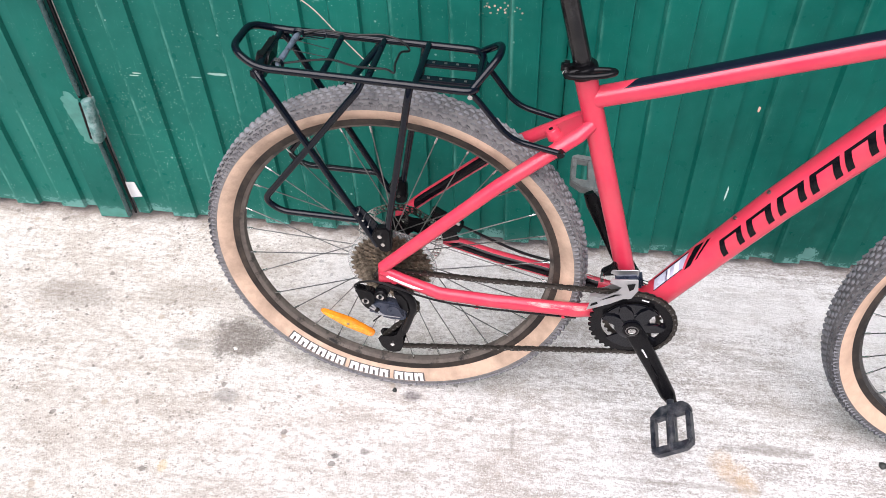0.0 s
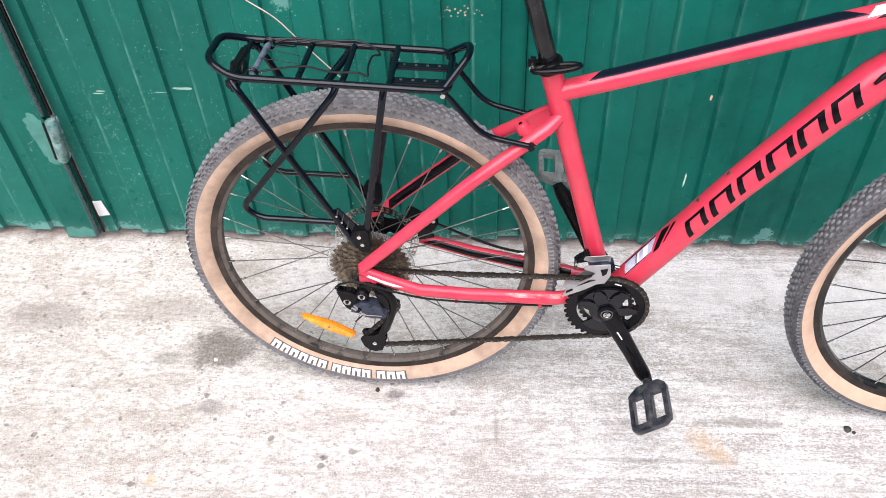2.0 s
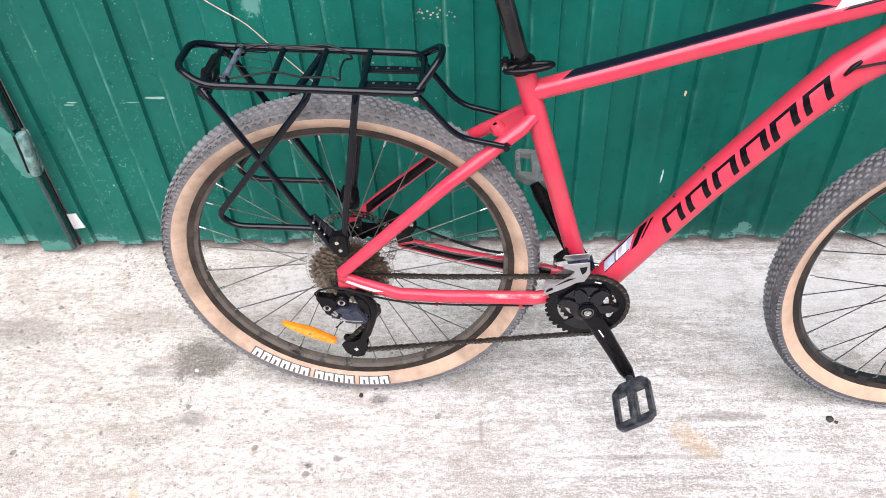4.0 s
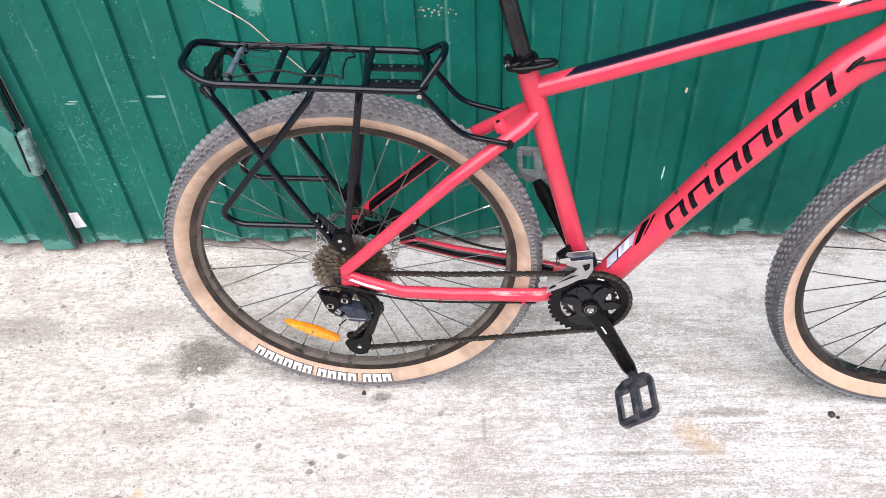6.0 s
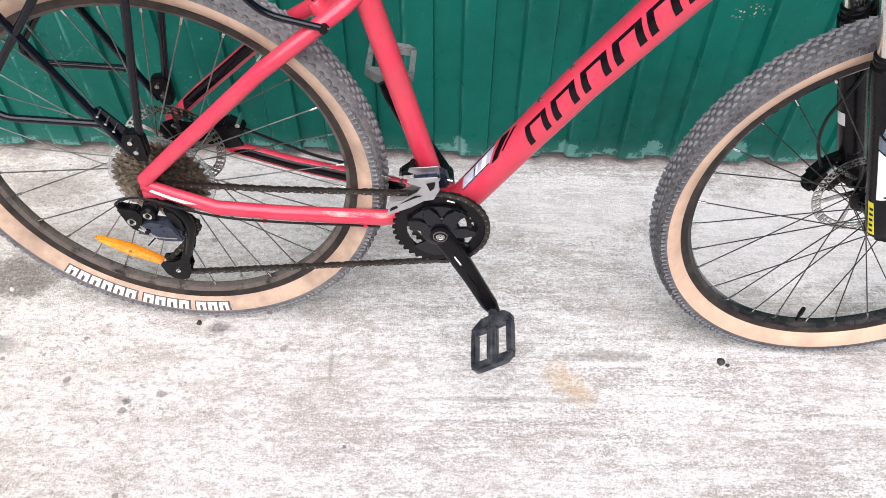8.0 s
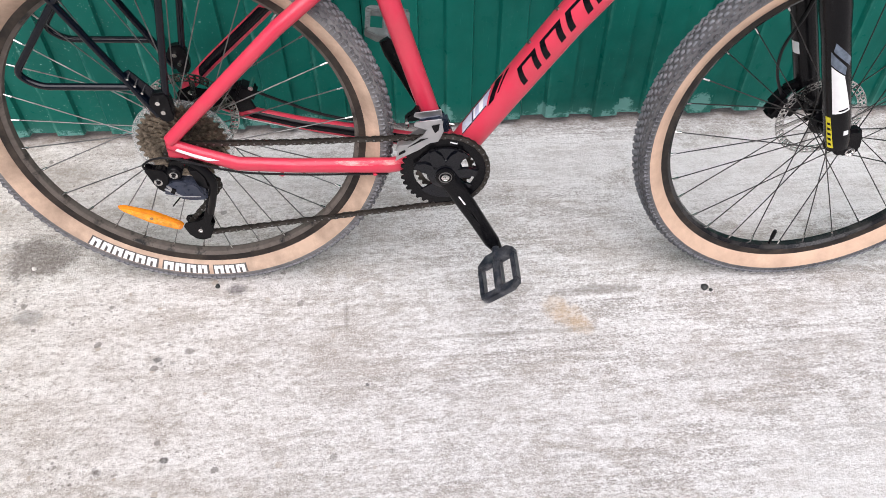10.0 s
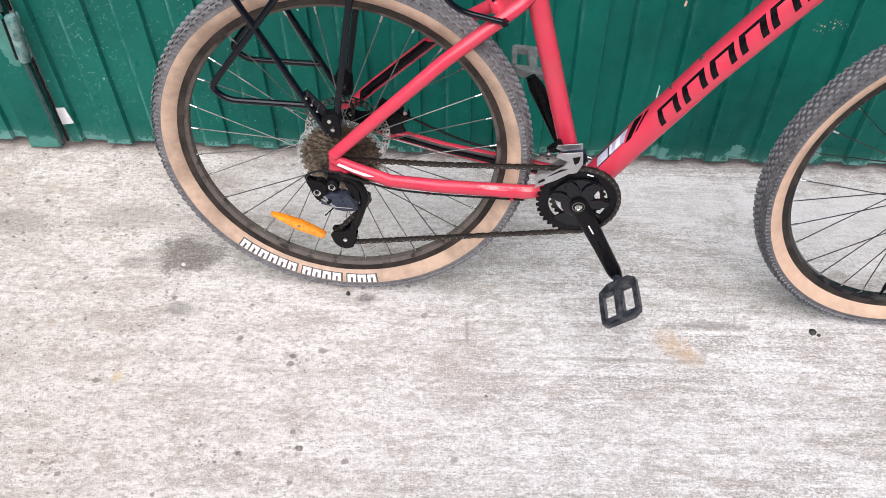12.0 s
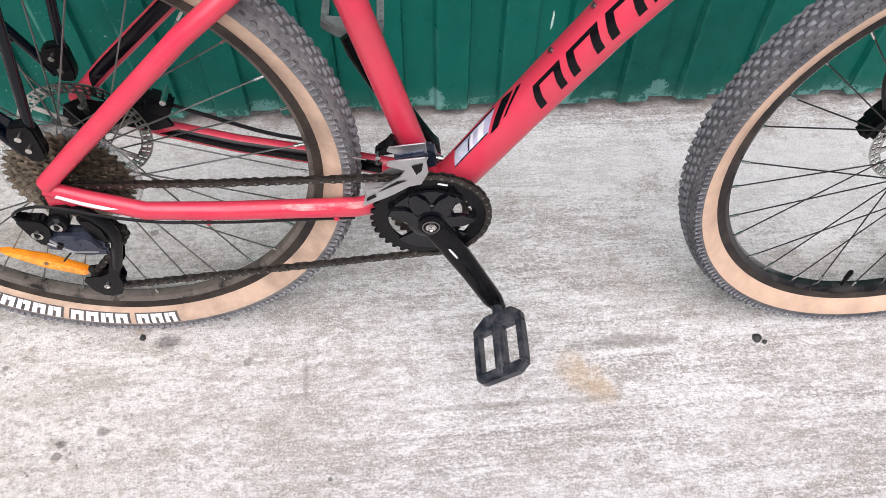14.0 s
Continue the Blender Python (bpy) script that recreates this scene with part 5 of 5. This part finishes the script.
# spring clip of thin wire with a wrapped hinge
clip = part("spring_clip", sweep(rounded([(-0.160, -0.040, 0.738), (-0.122, -0.034, 0.744), (-0.078, -0.032, 0.751), (-0.043, -0.042, 0.747), (0.006, -0.042, 0.749), (0.018, -0.050, 0.746), (0.014, -0.030, 0.751), (0.016, 0.004, 0.754), (0.028, 0.018, 0.747), (0.020, 0.034, 0.748), (0.004, 0.045, 0.751), (-0.020, 0.050, 0.754), (-0.068, 0.048, 0.749), (-0.118, 0.054, 0.751), (-0.150, 0.050, 0.742)], 0.02, 4), 0.0017, 8), CABLE, rack, "black wire spring clip")
part("clip_hinge", sweep([(-0.158, -0.044, 0.740), (-0.157, -0.036, 0.740), (-0.156, 0.0, 0.741), (-0.155, 0.040, 0.741), (-0.154, 0.052, 0.741)], [0.0035, 0.0050, 0.0040, 0.0052, 0.0035], 12), GREY_WRAP, rack, "hinge wrapped in grey plastic film")
coil = [(-0.158 + 0.0085 * math.cos(t), -0.048 + 0.0012 * t / 6.28 * 1.6, 0.740 + 0.0085 * math.sin(t)) for t in np.linspace(0, 8 * math.pi, 64)]
part("coil_spring", sweep(coil, 0.0013, 6), RACK, rack)
coil = [(-0.154 + 0.0085 * math.cos(t), 0.046 + 0.0012 * t / 6.28 * 1.6, 0.741 + 0.0085 * math.sin(t)) for t in np.linspace(0, 8 * math.pi, 64)]
part("coil_spring", sweep(coil, 0.0013, 6), RACK, rack)
for a, b in (((-0.152, 0.022, 0.746), (-0.094, 0.008, 0.744)), ((-0.152, -0.008, 0.746), (-0.094, -0.016, 0.744)), ((-0.150, 0.036, 0.744), (-0.118, 0.030, 0.745))):
    part("tie_wire", rod(a, b, 0.0006, 6), CABLE, rack, "thin grey wire")
part("tie_wire", sweep(rounded([(-0.150, 0.052, 0.748), (-0.112, 0.052, 0.751), (-0.108, 0.046, 0.745), (-0.112, 0.040, 0.742), (-0.146, 0.042, 0.744)], 0.006, 4), 0.0011, 6), RACK, rack)

# ---- fork, turned with the front wheel ----
LEG_DIR = Vector((-0.3817, 0, 0.9243))


def in_fork(name, bm, mat, parent, label="", smooth=True):
    bm.transform(STEERED)
    return part(name, bm, mat, parent, label, smooth)


fork = in_fork("fork_crown", block((0.050, 0.150, 0.036), pose(-0.196, 0, 0.437, 0, -22, 0), None, 0.010), BLACK_METAL, bicycle, "black suspension fork crown")
for s in (-1, 1):
    y = s * 0.062
    p = Vector((-0.0185, y, 0.017))
    ends = [-0.010, -0.006, 0.010, 0.030, 0.215, 0.265, 0.300, 0.303]
    leg = in_fork("fork_leg", sweep([p + LEG_DIR * e for e in ends], [0.012, 0.018, 0.0205, 0.0212, 0.0212, 0.0235, 0.0225, 0.0190], 28), BLACK_METAL, fork, "black fork lower leg")
    in_fork("wiper_seal", sweep([p + LEG_DIR * e for e in (0.302, 0.304, 0.309, 0.311, 0.316, 0.318)], [0.0185, 0.0198, 0.0198, 0.0185, 0.0192, 0.0165], 28), BLACK_PLASTIC, leg, "black rubber wiper seal")
    in_fork("stanchion", sweep([p + LEG_DIR * 0.290, p + LEG_DIR * 0.475], 0.0158, 28), STANCHION, fork, "polished steel stanchion")
    in_fork("fork_dropout", plate([(-0.022, -0.004), (-0.006, -0.010), (0.014, -0.008), (0.023, 0.003), (0.020, 0.024), (0.010, 0.048), (-0.018, 0.044)], y - 0.010, y + 0.010, None, 0.005), BLACK_METAL, leg)
    in_fork("axle_end", lathe([(0.0085, s * 0.070), (0.0085, s * 0.0745), (0.0065, s * 0.0755), (0.0045, s * 0.072), (0.001, s * 0.072), (0.001, s * 0.070)], 20, (0.004, 0, 0.003)), STEEL, leg, "steel axle end")
    if s < 0:
        path = resample([p, p + LEG_DIR * 0.3], [0.0212, 0.0212], [0.0212, 0.0212])

        def leg_print(quads, mat, label, lift=0.0006):
            bm = bmesh.new()
            for q in quads:
                tube_patch(path, [(d / 0.3, a) for d, a in q], lift, 2.0, bm, 10, 6)
            in_fork("decal", bm, mat, leg, label)

        leg_print([[(0.078, 140), (0.078, 215), (0.150, 190), (0.172, 140)]], WHITE_DECAL, "white printed panel")
        leg_print([[(0.176, 138), (0.152, 192), (0.165, 200), (0.200, 140)], [(0.200, 150), (0.165, 215), (0.178, 225), (0.215, 160)]], GREY_WRAP, "grey printed shapes")
        leg_print([[(0.004, 112), (0.004, 140), (0.070, 132), (0.070, 108)]], YELLOW_DECAL, "yellow warning label")
        leg_print([[(0.010 + 0.011 * i, 118), (0.010 + 0.011 * i, 133), (0.015 + 0.011 * i, 131), (0.015 + 0.011 * i, 116)] for i in range(5)], BLACK_DECAL, "black bars on the label", 0.0011)
        leg_print([[(0.082, 165), (0.082, 205), (0.085, 203), (0.085, 165)]], BLACK_DECAL, "dark printed bars", 0.0011)
        leg_print([[(0.030, 182), (0.028, 205), (0.037, 207), (0.039, 184)]], WHITE_DECAL, "small white label")
    else:
        path = resample([p, p + LEG_DIR * 0.3], [0.0212, 0.0212], [0.0212, 0.0212])
        in_fork("decal", tube_patch(path, [(0.118 / 0.3, 95), (0.118 / 0.3, 135), (0.142 / 0.3, 135), (0.142 / 0.3, 95)], 0.0006, 2.0), WHITE_DECAL, leg, "small white label")
in_fork("fork_arch", sweep(rounded([(-0.118, -0.058, 0.285), (-0.095, -0.046, 0.374), (-0.095, 0.046, 0.374), (-0.118, 0.058, 0.285)], 0.04, 6), 0.011, 12), BLACK_METAL, fork, "black fork arch")
make_rotor(front, Vector((0, 0, 0)), 0.036)
brake = in_fork("brake_caliper", block((0.052, 0.032, 0.044), pose(-0.066, 0.052, 0.022, 0, 28, 0), None, 0.007), BLACK_PLASTIC, bicycle, "black disc brake caliper")
in_fork("caliper_bracket", block((0.056, 0.014, 0.016), pose(-0.052, 0.058, 0.058, 0, -32, 0), None, 0.003), BLACK_METAL, brake)
in_fork("caliper_body", block((0.030, 0.030, 0.026), pose(-0.082, 0.054, 0.004, 0, 30, 0), None, 0.007), BLACK_PLASTIC, brake)
in_fork("caliper_bolt", rod((-0.070, 0.030, 0.056), (-0.078, 0.030, 0.042), 0.0042, 10), STEEL, brake)
in_fork("brake_hose", sweep(rounded([(-0.082, 0.046, 0.040), (-0.108, 0.044, 0.085), (-0.116, 0.042, 0.135), (-0.096, 0.040, 0.195), (-0.092, 0.038, 0.250), (-0.13, 0.034, 0.340)], 0.04), 0.0027, 8), CABLE, brake, "black brake hose")

# ---- fence post, hinge and marks ----
def fence_place(x, z, y):
    return Vector((x + LEAN_X * z, y, z))


gate_post = thing("gate_post", "dark green steel gate post with a welded hinge", "gate post", at=Matrix.Translation((-0.515, 1.50, 0)))


def local(v):
    return v - Vector((-0.515, 1.50, 0))


part("post_tube", sweep([local(fence_place(-0.526, z, 1.506)) for z in (0.387, 0.395, 0.41, 1.0, 2.0)], [0.004, 0.0055, 0.0062, 0.0062, 0.0062], 16), GREEN_PIPE, gate_post, "dark green painted steel pipe")
part("post_tube", sweep([local(fence_place(-0.525, z, 1.506)) for z in (0.040, 0.15, 0.28)], 0.0058, 16), GREEN_PIPE, gate_post, "dark green painted steel pipe")
part("post_strip", block((0.075, 0.004, 2.0), Matrix.Translation(local(fence_place(-0.580, 1.008, 1.528))) @ Matrix.Rotation(math.atan(LEAN_X), 4, "Y"), None, 0.001), GREEN, gate_post, "green flat steel edging")
# thin black rods draw the shade in the gaps beside the pipe
part("post_gap_shade", sweep([local(fence_place(-0.5140, z, 1.516)) for z in (0.385, 1.0, 2.0)], 0.0042, 8), BLACK_DECAL, gate_post, "black strip for the shaded gap beside the pipe")
part("post_gap_shade", sweep([local(fence_place(-0.5140, z, 1.516)) for z in (0.040, 0.15, 0.275)], 0.0032, 8), BLACK_DECAL, gate_post, "black strip for the shaded gap beside the pipe")
part("post_gap_shade", sweep([local(fence_place(-0.5355, z, 1.516)) for z in (0.375, 1.0, 2.0)], 0.0028, 8), BLACK_DECAL, gate_post, "black strip for the shaded gap beside the pipe")
hinge = part("hinge", sweep([local(fence_place(u, z, 1.498)) for u, z in ((-0.510, 0.382), (-0.510, 0.378), (-0.513, 0.330), (-0.513, 0.328), (-0.514, 0.326), (-0.519, 0.276), (-0.519, 0.272))], [0.0105, 0.0130, 0.0130, 0.0112, 0.0128, 0.0125, 0.0100], 18), FLAKED, gate_post, "hinge barrel with flaked grey-green paint")
part("weld_seam", sweep([local(fence_place(-0.499 - 0.0009 * k + 0.0015 * math.sin(k * 2.1), 0.385 - k * 0.010, 1.508 + 0.002 * math.sin(k * 3.3))) for k in range(12)], [0.0022 + 0.0008 * math.sin(k * 1.9) for k in range(12)], 8), FLAKED, hinge)
part("hinge_leaf", block((0.010, 0.004, 0.098), Matrix.Translation(local(fence_place(-0.533, 0.321, 1.503))) @ Matrix.Rotation(0.03, 4, "Y"), None, 0.001), BLACK_DECAL, hinge, "dark hinge leaf")


def jagged(points, seed, rough=0.0035):
    """An outline in x and z with an uneven edge."""
    out, rnd = [], random.Random(seed)
    for (x0, z0), (x1, z1) in zip(points, points[1:] + points[:1]):
        n = max(2, int(math.hypot(x1 - x0, z1 - z0) / 0.006))
        for k in range(n):
            out.append((x0 + (x1 - x0) * k / n + rnd.uniform(-rough, rough), z0 + (z1 - z0) * k / n + rnd.uniform(-rough, rough)))
    return out


def on_strip(points):
    return [(u + LEAN_X * z + 0.515, z) for u, z in points]


part("faded_patch", plate(jagged(on_strip([(-0.588, 0.361), (-0.568, 0.383), (-0.550, 0.360), (-0.552, 0.236), (-0.572, 0.244), (-0.584, 0.300)]), 3), 0.0254, 0.0262), FADED, gate_post, "faded grey-green paint patch", False)
part("faded_patch", plate(jagged(on_strip([(-0.616, 0.012), (-0.614, 0.040), (-0.590, 0.034), (-0.566, 0.042), (-0.548, 0.038), (-0.548, 0.012)]), 4, 0.002), 0.0254, 0.0262), FADED, gate_post, "faded grey-green paint patch", False)

bm = plate([(u + LEAN_X * z, z) for u, z in ((-0.524, 0.122), (-0.499, 0.124), (-0.492, 0.080), (-0.520, 0.075))], FENCE_Y - RIB - 0.0050, FENCE_Y - RIB - 0.0030)
tagged(link("sticker", bm, WHITE_DECAL, False), "small blank white sticker on the green fence", "sticker")

wire = link("wire", sweep(rounded([(-0.20, 1.525, 0.79), (-0.10, 1.527, 0.675), (-0.015, 1.530, 0.616), (0.021, 1.531, 0.572), (0.104, 1.532, 0.480)], 0.05), 0.0013, 6), COPPER)
tagged(wire, "thin reddish wire hanging on the fence", "wire")

# ---- small things on the ground ----
def pebble(name, x, y, r, flat, mat, label, seed):
    bm = bmesh.new()
    bmesh.ops.create_icosphere(bm, subdivisions=2, radius=r)
    for v in bm.verts:
        v.co *= 1 + 0.35 * noise.noise(v.co * (1.2 / r) + Vector((seed, 0, 0)))
        v.co.z = max(v.co.z * flat, -r * flat * 0.55)
    low = min(v.co.z for v in bm.verts)
    bm.transform(Matrix.Translation((x, y, -low - 0.0004)))
    return tagged(link(name, bm, mat), label, name.replace("_", " "))


DARK_STONE = material("dark_stone", (0.03, 0.032, 0.03), 0.6, 0, 0.4, 200, 0.4, 400)
PALE_STONE = material("pale_stone", (0.62, 0.58, 0.54), 0.8, 0, 0.2, 200, 0.4, 400)
pebble("rubber_scrap", 1.157, 1.010, 0.0075, 0.6, DARK_STONE, "small black rubber scrap on the concrete", 1)
pebble("rubber_scrap", 1.168, 1.003, 0.0042, 0.6, DARK_STONE, "tiny black rubber crumb on the concrete", 4)
pebble("rubber_scrap", 0.193, 1.084, 0.0048, 0.9, DARK_STONE, "tiny black crumb beside the rear tyre", 2)
pebble("stone_chip", -0.165, 1.156, 0.0050, 0.5, PALE_STONE, "tiny pale stone chip on a dark concrete stain", 7)
